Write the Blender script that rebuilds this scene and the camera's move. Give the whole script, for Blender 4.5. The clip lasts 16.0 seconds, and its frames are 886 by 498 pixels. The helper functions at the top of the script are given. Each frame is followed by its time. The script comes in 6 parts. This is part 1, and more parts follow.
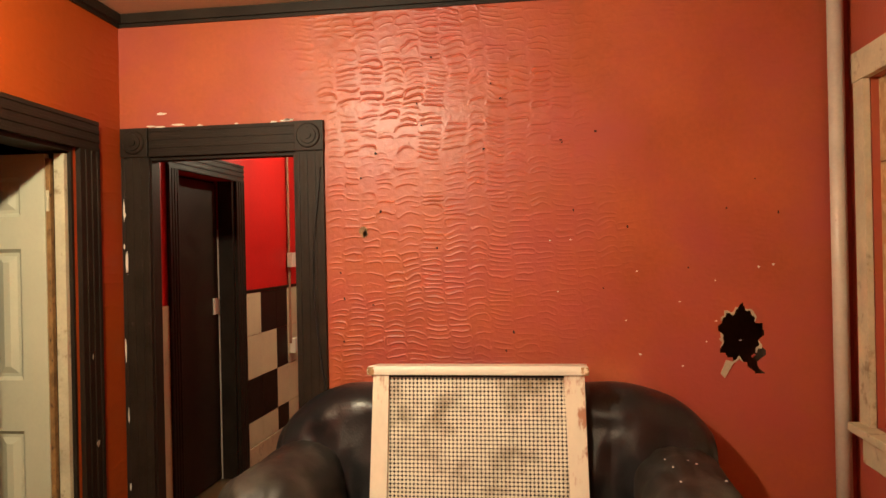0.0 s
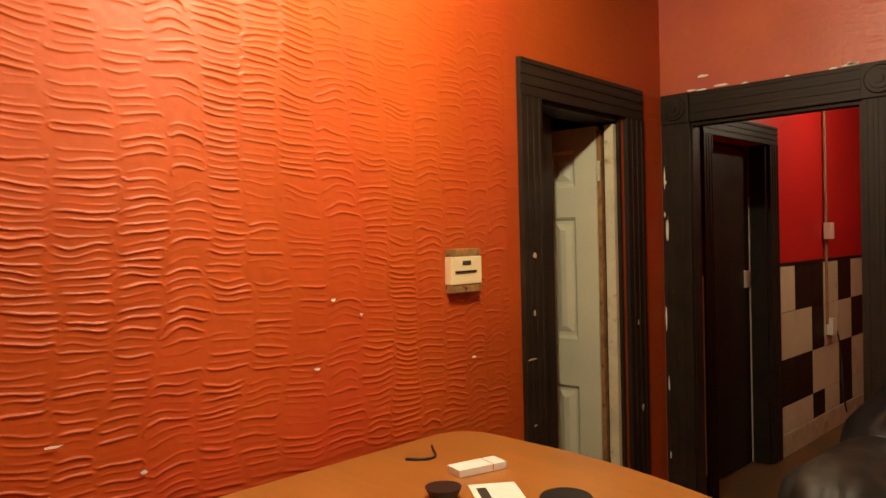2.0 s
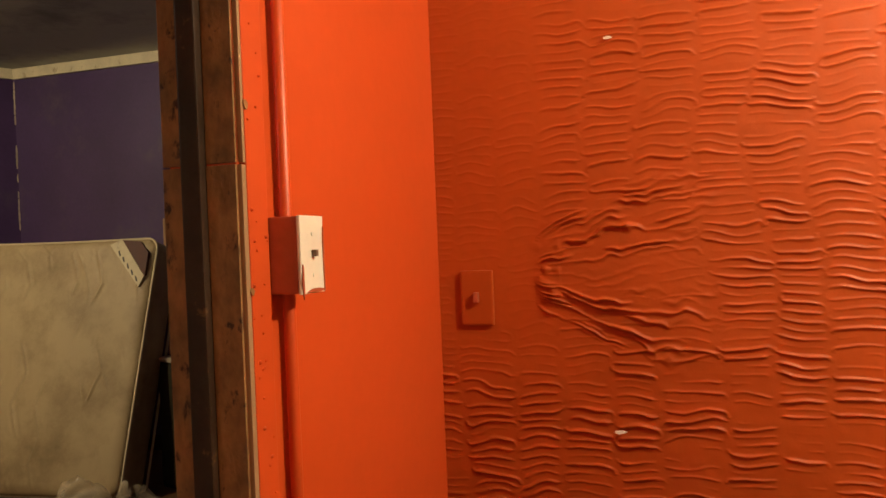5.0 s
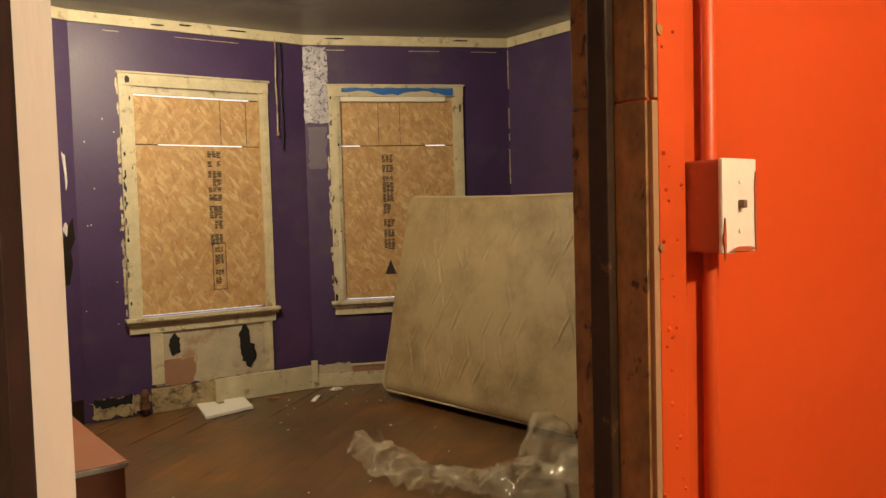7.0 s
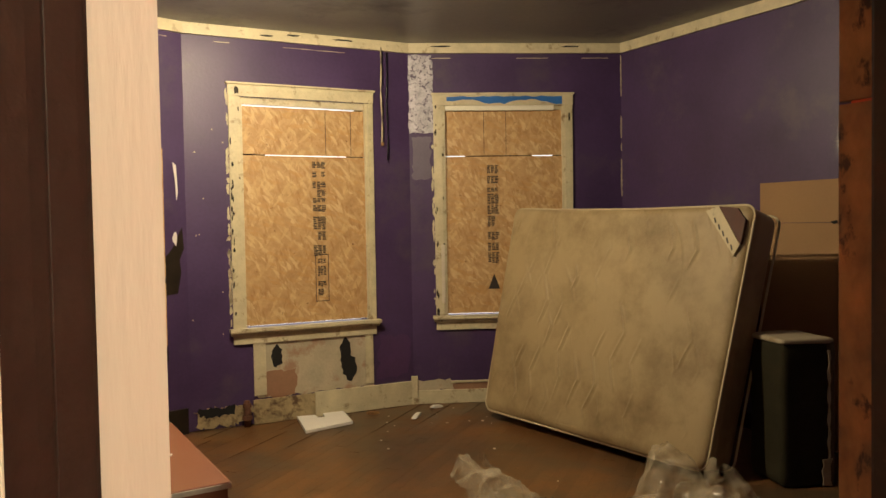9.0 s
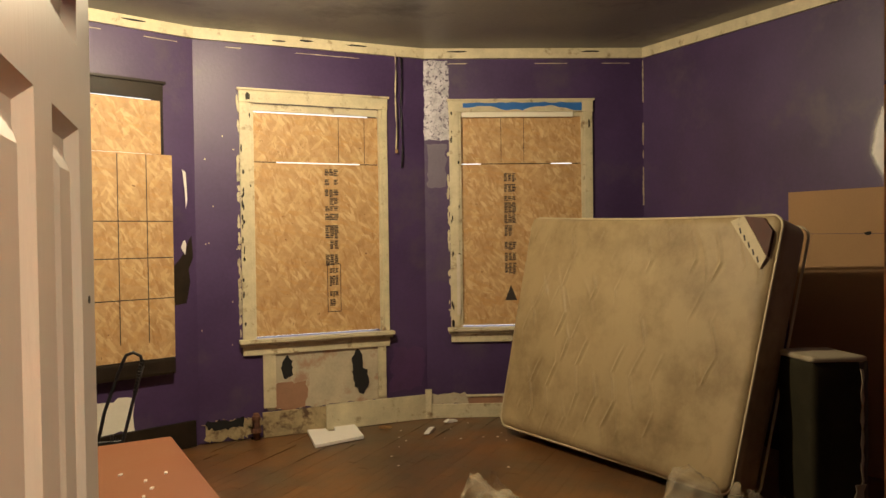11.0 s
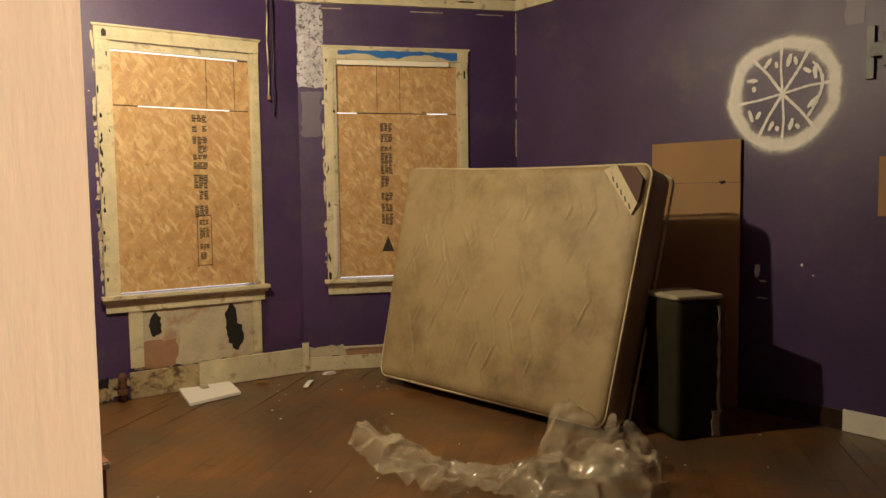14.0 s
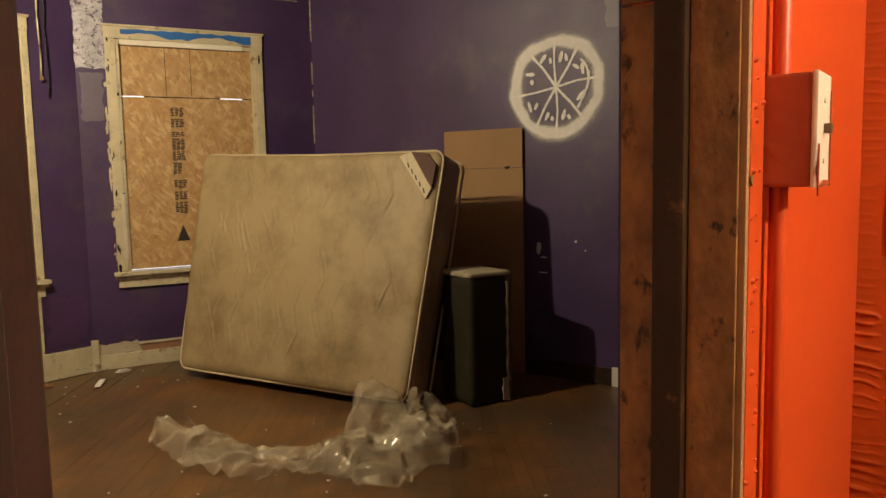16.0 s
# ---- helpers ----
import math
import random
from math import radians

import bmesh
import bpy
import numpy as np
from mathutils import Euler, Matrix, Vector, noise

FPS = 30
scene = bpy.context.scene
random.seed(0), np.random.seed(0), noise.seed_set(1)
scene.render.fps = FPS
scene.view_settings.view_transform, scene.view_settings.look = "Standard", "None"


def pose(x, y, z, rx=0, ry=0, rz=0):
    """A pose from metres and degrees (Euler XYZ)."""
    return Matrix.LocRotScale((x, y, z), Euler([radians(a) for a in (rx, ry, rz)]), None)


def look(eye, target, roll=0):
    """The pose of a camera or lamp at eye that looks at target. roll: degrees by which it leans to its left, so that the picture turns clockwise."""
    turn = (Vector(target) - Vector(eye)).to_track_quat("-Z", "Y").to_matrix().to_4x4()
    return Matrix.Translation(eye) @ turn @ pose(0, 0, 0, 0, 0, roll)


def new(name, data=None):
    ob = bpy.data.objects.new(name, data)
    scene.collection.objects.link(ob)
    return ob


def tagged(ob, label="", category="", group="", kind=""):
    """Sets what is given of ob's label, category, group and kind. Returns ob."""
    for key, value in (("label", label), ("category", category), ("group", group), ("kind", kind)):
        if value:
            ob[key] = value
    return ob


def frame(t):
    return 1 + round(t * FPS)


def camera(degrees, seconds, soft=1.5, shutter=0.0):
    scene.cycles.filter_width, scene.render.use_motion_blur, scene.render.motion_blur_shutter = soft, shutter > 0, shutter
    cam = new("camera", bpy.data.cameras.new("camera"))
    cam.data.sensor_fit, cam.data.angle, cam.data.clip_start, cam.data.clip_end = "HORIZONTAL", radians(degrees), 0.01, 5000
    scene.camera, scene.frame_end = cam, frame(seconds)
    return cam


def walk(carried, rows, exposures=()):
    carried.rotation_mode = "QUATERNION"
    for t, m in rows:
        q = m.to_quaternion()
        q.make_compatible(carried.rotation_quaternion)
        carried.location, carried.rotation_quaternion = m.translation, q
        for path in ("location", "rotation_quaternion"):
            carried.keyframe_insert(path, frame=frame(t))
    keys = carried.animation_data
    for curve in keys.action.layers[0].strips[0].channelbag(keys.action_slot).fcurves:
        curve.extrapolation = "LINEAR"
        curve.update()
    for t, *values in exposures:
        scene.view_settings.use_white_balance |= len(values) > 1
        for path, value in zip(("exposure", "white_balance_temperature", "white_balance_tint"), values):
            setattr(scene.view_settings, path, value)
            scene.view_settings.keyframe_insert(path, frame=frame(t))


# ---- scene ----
cam = camera(61.1, 16.0)
PATH = [
    (0.0, (2.006, 0.411, 1.55), (1.722, 2.391, 1.551), -1.2),
    (0.5, (1.989, 0.423, 1.55), (1.559, 2.376, 1.548), -1.6),
    (1.0, (1.954, 0.428, 1.532), (1.242, 2.297, 1.503), -1.6),
    (1.5, (1.845, 0.447, 1.526), (0.776, 2.137, 1.474), -1.3),
    (2.0, (1.75, 0.457, 1.513), (0.342, 1.878, 1.481), -1.4),
    (2.5, (1.7, 0.494, 1.521), (0.007, 1.559, 1.49), -1.6),
    (3.0, (1.735, 0.586, 1.535), (-0.164, 1.215, 1.517), -1.3),
    (5.3, (1.744, 0.628, 1.506), (-0.026, -0.303, 1.466), -2.32),
    (5.5, (1.725, 0.615, 1.505), (0.025, -0.436, 1.445), -2.23),
    (6.0, (1.667, 0.611, 1.507), (0.168, -0.71, 1.417), -1.77),
    (6.5, (1.62, 0.619, 1.507), (0.333, -0.909, 1.408), -1.74),
    (7.0, (1.588, 0.612, 1.501), (0.516, -1.073, 1.405), -1.59),
    (7.5, (1.578, 0.603, 1.502), (0.646, -1.165, 1.412), -1.56),
    (8.0, (1.562, 0.543, 1.506), (0.694, -1.257, 1.416), -1.98),
    (8.5, (1.563, 0.434, 1.518), (0.705, -1.371, 1.444), -1.37),
    (10.8, (1.443, 0.256, 1.523), (0.587, -1.551, 1.485), -0.5),
    (11.0, (1.419, 0.241, 1.524), (0.62, -1.592, 1.486), -0.73),
    (11.5, (1.373, 0.216, 1.521), (0.678, -1.659, 1.483), -0.95),
    (12.0, (1.356, 0.202, 1.528), (0.733, -1.697, 1.479), -0.76),
    (12.5, (1.352, 0.191, 1.523), (0.752, -1.716, 1.477), -0.47),
    (13.0, (1.374, 0.177, 1.506), (0.702, -1.706, 1.453), -0.02),
    (13.5, (1.446, 0.131, 1.489), (0.537, -1.648, 1.393), -0.07),
    (14.0, (1.5530, 0.1400, 1.457), (0.4266, -1.5053, 1.306), -0.69),
    (14.25, (1.580, 0.160, 1.462), (0.391, -1.436, 1.288), -0.90),
    (14.5, (1.595, 0.183, 1.468), (0.3466, -1.367, 1.2707), -1.11),
    (15.0, (1.6127, 0.2114, 1.463), (0.2511, -1.2388, 1.2561), -1.08),
    (15.5, (1.6264, 0.2259, 1.468), (0.1931, -1.1527, 1.2561), -0.91),
    (16.0, (1.6269, 0.241, 1.464), (0.1157, -1.0539, 1.265), -1.16),
]
EXPOSURES = [(0.0, 0.48), (0.8, 0.36), (1.5, -0.06), (3.0, -0.50), (5.5, 0.06), (8.0, 0.13), (11.0, 0.28), (12.5, 0.24), (14.0, 0.29), (15.0, 0.32), (16.0, 0.33)]
walk(cam, [(t, look(e, g, r)) for t, e, g, r in PATH], EXPOSURES)

# ---- light ----
world = bpy.data.worlds.new("world")
scene.world = world
world.use_nodes = True
wn = world.node_tree
sky = wn.nodes.new("ShaderNodeTexSky")
sky.sky_type = "NISHITA"
sky.sun_disc = False
sky.sun_elevation, sky.sun_rotation = radians(35), radians(200)
wn.links.new(sky.outputs[0], wn.nodes["Background"].inputs[0])
wn.nodes["Background"].inputs[1].default_value = 0.1


def bulb_light(name, place, watts, colour, size):
    data = bpy.data.lights.new(name, "POINT")
    data.energy, data.color, data.shadow_soft_size = watts, colour, size
    ob = new(name, data)
    ob.location = place
    return ob


RED_LAMP = (0.80, 1.66, 2.56)
PURPLE_LAMP = (0.74, -3.55, 2.93)
bulb_light("red_room_light", RED_LAMP, 133, (1.0, 0.90, 0.63), 0.04)
bulb_light("purple_room_light", PURPLE_LAMP, 215, (1.0, 0.81, 0.52), 0.04)
bulb_light("hall_light", (0.65, 5.9, 2.5), 27, (1.0, 0.91, 0.62), 0.04)


# ---- materials ----
def nodes_of(m):
    m.use_nodes = True
    return m.node_tree.nodes, m.node_tree.links, m.node_tree.nodes["Principled BSDF"]


def material(name, colour, rough=0.6, dark=0.75, light=1.15, scale=6.0, fine=60.0, bump=0.15, stain=None,
             stain_scale=3.0, stain_from=0.55, stain_to=0.7, metal=0.0, spec=0.5, stretch=(1, 1, 1), per_piece=0.0, depth=0.003, whole=False):
    """A surface with cloudy variation, grain, relief and optional stains."""
    m = bpy.data.materials.new(name)
    n, l, b = nodes_of(m)
    b.inputs["Roughness"].default_value = rough
    b.inputs["Metallic"].default_value = metal
    b.inputs["Specular IOR Level"].default_value = spec
    co = n.new("ShaderNodeTexCoord")
    mp = n.new("ShaderNodeMapping")
    mp.inputs["Scale"].default_value = stretch
    if whole:
        # one stain runs on over all the pieces of a surface
        l.new(n.new("ShaderNodeNewGeometry").outputs["Position"], mp.inputs[0])
    else:
        l.new(co.outputs["Object"], mp.inputs[0])
    big, small = n.new("ShaderNodeTexNoise"), n.new("ShaderNodeTexNoise")
    big.inputs["Scale"].default_value, small.inputs["Scale"].default_value = scale, fine
    big.inputs["Detail"].default_value = small.inputs["Detail"].default_value = 6
    l.new(mp.outputs[0], big.inputs[0]), l.new(mp.outputs[0], small.inputs[0])
    ramp = n.new("ShaderNodeValToRGB")
    ramp.color_ramp.elements[0].position, ramp.color_ramp.elements[1].position = 0.3, 0.7
    ramp.color_ramp.elements[0].color = (*[c * dark for c in colour], 1)
    ramp.color_ramp.elements[1].color = (*[min(1, c * light) for c in colour], 1)
    mix = n.new("ShaderNodeMath")
    mix.operation = "MULTIPLY_ADD"
    mix.inputs[1].default_value = 0.3
    l.new(small.outputs[0], mix.inputs[0])
    sub = n.new("ShaderNodeMath")
    sub.operation = "MULTIPLY_ADD"
    sub.inputs[1].default_value, sub.inputs[2].default_value = 0.7, 0.0
    l.new(big.outputs[0], sub.inputs[0]), l.new(sub.outputs[0], mix.inputs[2])
    l.new(mix.outputs[0], ramp.inputs[0])
    out = ramp.outputs[0]
    if stain:
        st = n.new("ShaderNodeTexNoise")
        st.inputs["Scale"].default_value, st.inputs["Detail"].default_value = stain_scale, 8
        st.inputs["Roughness"].default_value = 0.65
        l.new(mp.outputs[0], st.inputs[0])
        rg = n.new("ShaderNodeMapRange")
        rg.inputs["From Min"].default_value, rg.inputs["From Max"].default_value = stain_from, stain_to
        l.new(st.outputs[0], rg.inputs["Value"])
        mx = n.new("ShaderNodeMix")
        mx.data_type = "RGBA"
        mx.inputs["B"].default_value = (*stain, 1)
        l.new(rg.outputs[0], mx.inputs["Factor"]), l.new(out, mx.inputs["A"])
        out = mx.outputs["Result"]
    if per_piece:
        info = n.new("ShaderNodeObjectInfo")
        hv = n.new("ShaderNodeHueSaturation")
        mr = n.new("ShaderNodeMapRange")
        mr.inputs["To Min"].default_value, mr.inputs["To Max"].default_value = 1 - per_piece, 1 + per_piece
        l.new(info.outputs["Random"], mr.inputs["Value"]), l.new(mr.outputs[0], hv.inputs["Value"]), l.new(out, hv.inputs["Color"])
        out = hv.outputs[0]
    l.new(out, b.inputs["Base Color"])
    rr = n.new("ShaderNodeMapRange")
    rr.inputs["To Min"].default_value, rr.inputs["To Max"].default_value = max(0.05, rough - 0.12), min(1, rough + 0.12)
    l.new(big.outputs[0], rr.inputs["Value"]), l.new(rr.outputs[0], b.inputs["Roughness"])
    bp = n.new("ShaderNodeBump")
    bp.inputs["Strength"].default_value, bp.inputs["Distance"].default_value = bump, depth
    l.new(small.outputs[0], bp.inputs["Height"]), l.new(bp.outputs[0], b.inputs["Normal"])
    return m


def osb_material(name):
    """Oriented strand board: flat flakes of several tans lying over one another."""
    m = bpy.data.materials.new(name)
    n, l, b = nodes_of(m)
    co = n.new("ShaderNodeTexCoord")
    warp = n.new("ShaderNodeTexNoise")
    warp.inputs["Scale"].default_value = 9
    l.new(co.outputs["Object"], warp.inputs[0])
    bent = n.new("ShaderNodeMix")
    bent.data_type = "RGBA"
    bent.blend_type = "LINEAR_LIGHT"
    bent.inputs["Factor"].default_value = 0.012
    l.new(co.outputs["Object"], bent.inputs["A"]), l.new(warp.outputs["Color"], bent.inputs["B"])
    cloud = n.new("ShaderNodeTexNoise")
    cloud.inputs["Scale"].default_value, cloud.inputs["Detail"].default_value = 16, 6
    cloud.inputs["Roughness"].default_value = 0.65
    l.new(co.outputs["Object"], cloud.inputs[0])
    ground = n.new("ShaderNodeValToRGB")
    e = ground.color_ramp.elements
    e[0].position, e[0].color = 0.32, (0.40, 0.232, 0.098, 1)
    e[1].position, e[1].color = 0.68, (0.56, 0.365, 0.175, 1)
    l.new(cloud.outputs[0], ground.inputs[0])
    out, height = ground.outputs[0], None
    # slanting flakes of several lengths, light and dark, over the mottled ground
    flakes = (((0.0, 0.7, 0.2), (0.020, 0.03, 0.085), 0.72, (0.70, 0.52, 0.29)), ((0.1, -0.55, 0.0), (0.024, 0.03, 0.10), 0.76, (0.64, 0.44, 0.22)),
              ((0.0, 0.25, 0.1), (0.016, 0.03, 0.07), 0.78, (0.36, 0.18, 0.06)), ((0.2, 1.25, 0.0), (0.022, 0.03, 0.09), 0.74, (0.50, 0.28, 0.10)))
    for turn, size, above, tone in flakes:
        mp = n.new("ShaderNodeMapping")
        mp.vector_type = "TEXTURE"
        mp.inputs["Rotation"].default_value, mp.inputs["Scale"].default_value = turn, size
        l.new(bent.outputs["Result"], mp.inputs[0])
        v = n.new("ShaderNodeTexVoronoi")
        v.inputs["Scale"].default_value = 1.0
        l.new(mp.outputs[0], v.inputs[0])
        sep = n.new("ShaderNodeSeparateColor")
        l.new(v.outputs["Color"], sep.inputs[0])
        over = n.new("ShaderNodeMapRange")
        over.inputs["From Min"].default_value, over.inputs["From Max"].default_value = above, above + 0.16
        over.inputs["To Max"].default_value = 1.0
        l.new(sep.outputs[1], over.inputs["Value"])
        soft = n.new("ShaderNodeMath")
        soft.operation = "MULTIPLY"
        l.new(over.outputs[0], soft.inputs[0]), l.new(warp.outputs[0], soft.inputs[1])
        mx = n.new("ShaderNodeMix")
        mx.data_type = "RGBA"
        mx.inputs["B"].default_value = (*tone, 1)
        l.new(soft.outputs[0], mx.inputs["Factor"]), l.new(out, mx.inputs["A"])
        out, height = mx.outputs["Result"], sep.outputs[1]
    nz = n.new("ShaderNodeTexNoise")
    nz.inputs["Scale"].default_value = 30
    rg = n.new("ShaderNodeMapRange")
    rg.inputs["From Min"].default_value, rg.inputs["From Max"].default_value = 0.72, 0.78
    l.new(co.outputs["Object"], nz.inputs[0]), l.new(nz.outputs[0], rg.inputs["Value"])
    dk = n.new("ShaderNodeMix")
    dk.data_type = "RGBA"
    dk.inputs["B"].default_value = (0.17, 0.075, 0.025, 1)
    l.new(rg.outputs[0], dk.inputs["Factor"]), l.new(out, dk.inputs["A"])
    l.new(dk.outputs["Result"], b.inputs["Base Color"])
    b.inputs["Roughness"].default_value = 0.58
    bp = n.new("ShaderNodeBump")
    bp.inputs["Strength"].default_value, bp.inputs["Distance"].default_value = 0.25, 0.002
    l.new(height, bp.inputs["Height"]), l.new(bp.outputs[0], b.inputs["Normal"])
    return m


def glow_material(name, colour, strength):
    m = bpy.data.materials.new(name)
    n, l, b = nodes_of(m)
    b.inputs["Base Color"].default_value = (*colour, 1)
    b.inputs["Emission Color"].default_value = (*colour, 1)
    b.inputs["Emission Strength"].default_value = strength
    return m


RED = material("red_wall_paint", (0.44, 0.098, 0.036), 0.40, 0.80, 1.15, 2.6, 55, 0.30, stain=(0.41, 0.080, 0.056), stain_scale=0.9, stain_from=0.44, stain_to=0.60, depth=0.004)
WEST_RED = material("orange_red_wall_paint", (0.41, 0.065, 0.0060), 0.52, 0.85, 1.1, 1.6, 40, 0.15, stain=(0.41, 0.048, 0.009), stain_scale=0.9, stain_from=0.5, stain_to=0.68, spec=0.36)
ORANGE = material("orange_red_paint", (0.57, 0.074, 0.012), 0.42, 0.92, 1.06, 2.0, 30, 0.08)
HALL_RED = material("hall_red_paint", (0.55, 0.016, 0.014), 0.45, 0.85, 1.1, 2.0, 40, 0.1)
PURPLE = material("purple_wall_paint", (0.058, 0.031, 0.098), 0.46, 0.76, 1.2, 2.6, 38, 0.34, stain=(0.078, 0.056, 0.098), stain_scale=1.9, stain_from=0.54, stain_to=0.66)
GREY_CEIL = material("grey_ceiling_paint", (0.24, 0.24, 0.23), 0.4, 0.8, 1.15, 1.3, 40, 0.2, stain=(0.10, 0.10, 0.10), stain_scale=1.4)
RED_CEIL = material("tan_ceiling_paint", (0.62, 0.46, 0.30), 0.6, 0.85, 1.1, 1.5, 40, 0.15)
CREAM = material("cream_trim_paint", (0.60, 0.53, 0.355), 0.5, 0.78, 1.12, 9, 70, 0.3, stain=(0.24, 0.16, 0.085), stain_scale=10, stain_from=0.57, stain_to=0.70)
WHITE = material("worn_white_paint", (0.80, 0.76, 0.64), 0.42, 0.9, 1.06, 5, 60, 0.15, stain=(0.42, 0.27, 0.18), stain_scale=7, stain_from=0.64, stain_to=0.78)
DOOR_WHITE = material("door_white_paint", (0.68, 0.61, 0.54), 0.42, 0.94, 1.04, 3, 120, 0.25, stretch=(1, 1, 0.15))
BLACK = material("black_trim_paint", (0.019, 0.013, 0.0085), 0.50, 0.7, 1.5, 8, 80, 0.35, spec=0.2, stain=(0.06, 0.042, 0.030), stain_scale=17, stain_from=0.66, stain_to=0.74)
# near-black that stands for deep shade in hollows; also holes and worn spots
DARK = material("shade_and_mark_black", (0.008, 0.007, 0.007), 0.9, 0.8, 1.2, 5, 30, 0.1)
LEATHER = material("black_leather", (0.014, 0.014, 0.015), 0.34, 0.75, 1.4, 7, 110, 0.35, stain=(0.055, 0.05, 0.045), stain_scale=4, stain_from=0.6, stain_to=0.75)
WOOD = material("varnished_table_wood", (0.33, 0.13, 0.028), 0.33, 0.75, 1.2, 4, 40, 0.1, stretch=(1, 9, 1))
JAMB_WOOD = material("bare_stained_wood", (0.30, 0.155, 0.052), 0.6, 0.42, 1.35, 26, 110, 0.4, stain=(0.045, 0.018, 0.008), stain_scale=46, stain_from=0.575, stain_to=0.66, stretch=(1, 1, 0.6))
FLOOR_WOOD = material("worn_floor_wood", (0.165, 0.074, 0.024), 0.34, 0.5, 1.35, 5, 50, 0.25, stain=(0.082, 0.052, 0.027), stain_scale=1.3, stain_from=0.40, stain_to=0.62, per_piece=0.09, whole=True)
OSB = osb_material("strand_board")
MATTRESS = material("soiled_mattress_fabric", (0.40, 0.34, 0.235), 0.75, 0.85, 1.1, 5, 140, 0.35, stain=(0.22, 0.165, 0.09), stain_scale=2.6, stain_from=0.5, stain_to=0.75)
CARD = material("brown_cardboard", (0.34, 0.20, 0.095), 0.8, 0.9, 1.08, 3, 90, 0.1)
BROWN = material("brown_laminate", (0.26, 0.098, 0.050), 0.4, 0.9, 1.08, 3, 60, 0.1)
GRAFFITI = material("white_spray_paint", (0.88, 0.86, 0.82), 0.6, 0.88, 1.05, 14, 90, 0.2)
STEEL = material("grey_pipe_paint", (0.62, 0.55, 0.45), 0.4, 0.85, 1.1, 9, 80, 0.15, stain=(0.3, 0.1, 0.05), stain_scale=11, stain_from=0.66, stain_to=0.74)
BLACK_METAL = material("black_metal", (0.012, 0.012, 0.013), 0.4, 0.8, 1.3, 9, 60, 0.1)
PAPER = material("white_paper", (0.80, 0.77, 0.72), 0.6, 0.95, 1.03, 6, 60, 0.1)
PLASTIC_WHITE = material("ivory_plastic", (0.72, 0.60, 0.36), 0.35, 0.93, 1.05, 8, 60, 0.05)
BLUE = material("blue_tape", (0.02, 0.13, 0.42), 0.5, 0.85, 1.15, 9, 60, 0.1)
PLASTER = material("bare_plaster", (0.50, 0.43, 0.31), 0.8, 0.78, 1.1, 8, 60, 0.4, stain=(0.38, 0.24, 0.16), stain_scale=5, stain_from=0.55, stain_to=0.65)
PINKISH = material("pink_undercoat", (0.31, 0.165, 0.098), 0.75, 0.85, 1.1, 9, 60, 0.3)
SILVER = material("silver_foil_patch", (0.44, 0.42, 0.47), 0.36, 0.6, 1.3, 18, 90, 0.5, metal=0.3, stain=(0.10, 0.08, 0.12), stain_scale=34, stain_from=0.53, stain_to=0.60)
INK = material("black_stamp_ink", (0.03, 0.022, 0.018), 0.7, 0.8, 1.3, 20, 60, 0.05)
# block cloth, darkened so that the mattress's shadow is in its colour
SHADED_CLOTH = material("shaded_dark_cloth", (0.026, 0.023, 0.013), 0.9, 0.8, 1.3, 8, 120, 0.3, spec=0.1)
WORN_BLACK = material("worn_black_jamb_paint", (0.022, 0.012, 0.009), 0.55, 0.7, 1.3, 9, 80, 0.3, stain=(0.06, 0.045, 0.035), stain_scale=14, stain_from=0.62, stain_to=0.7)
DOOR_CREAM = material("cream_door_paint", (0.60, 0.56, 0.40), 0.45, 0.92, 1.05, 3, 60, 0.15, stain=(0.40, 0.33, 0.2), stain_scale=5, stain_from=0.62, stain_to=0.85)
DARK_STAIN = material("black_brown_varnish", (0.032, 0.016, 0.008), 0.45, 0.6, 1.5, 12, 80, 0.3, stain=(0.12, 0.06, 0.025), stain_scale=24, stain_from=0.63, stain_to=0.69, spec=0.3)
TILE_CREAM = material("cream_dado_paint", (0.68, 0.66, 0.44), 0.5, 0.85, 1.08, 3, 60, 0.1, stain=(0.20, 0.16, 0.10), stain_scale=5, stain_from=0.60, stain_to=0.74)
DAY = glow_material("daylight_gap", (0.84, 0.90, 1.0), 1.15)
BULB = glow_material("lit_bulb", (1.0, 0.80, 0.5), 12.0)


# ---- building helpers ----
PLACE = {}


def thing(name, place, label, category, turn=0.0, group="", kind=""):
    """An Empty at the base of a thing."""
    ob = new(name)
    ob.matrix_basis = pose(*place, 0, 0, turn)
    PLACE[ob] = ob.matrix_basis.copy()
    ob.empty_display_size = 0.1
    return tagged(ob, label, category, group, kind)


def part(name, bm, mat, parent=None, label="", smooth=False, kind=""):
    """Links a bmesh, given in world space, as one mesh under its parent."""
    me = bpy.data.meshes.new(name)
    bmesh.ops.recalc_face_normals(bm, faces=bm.faces)
    m = Matrix()
    if parent is not None:
        m = PLACE[parent].inverted()
        bm.transform(m)
    bm.to_mesh(me)
    bm.free()
    me.materials.append(mat)
    if smooth:
        me.shade_smooth()
    ob = new(name, me)
    if parent is not None:
        ob.parent = parent
        PLACE[ob] = PLACE[parent]
    else:
        PLACE[ob] = Matrix()
    return tagged(ob, label, kind=kind)


def fr(p, u, w=None):
    """A frame at p: x along u (in plan), y across it (to the left of u), z up."""
    u = Vector((u[0], u[1], 0)).normalized()
    v = Vector((-u.y, u.x, 0))
    return Matrix(((u.x, v.x, 0, p[0]), (u.y, v.y, 0, p[1]), (0, 0, 1, p[2] if len(p) > 2 else 0), (0, 0, 0, 1)))


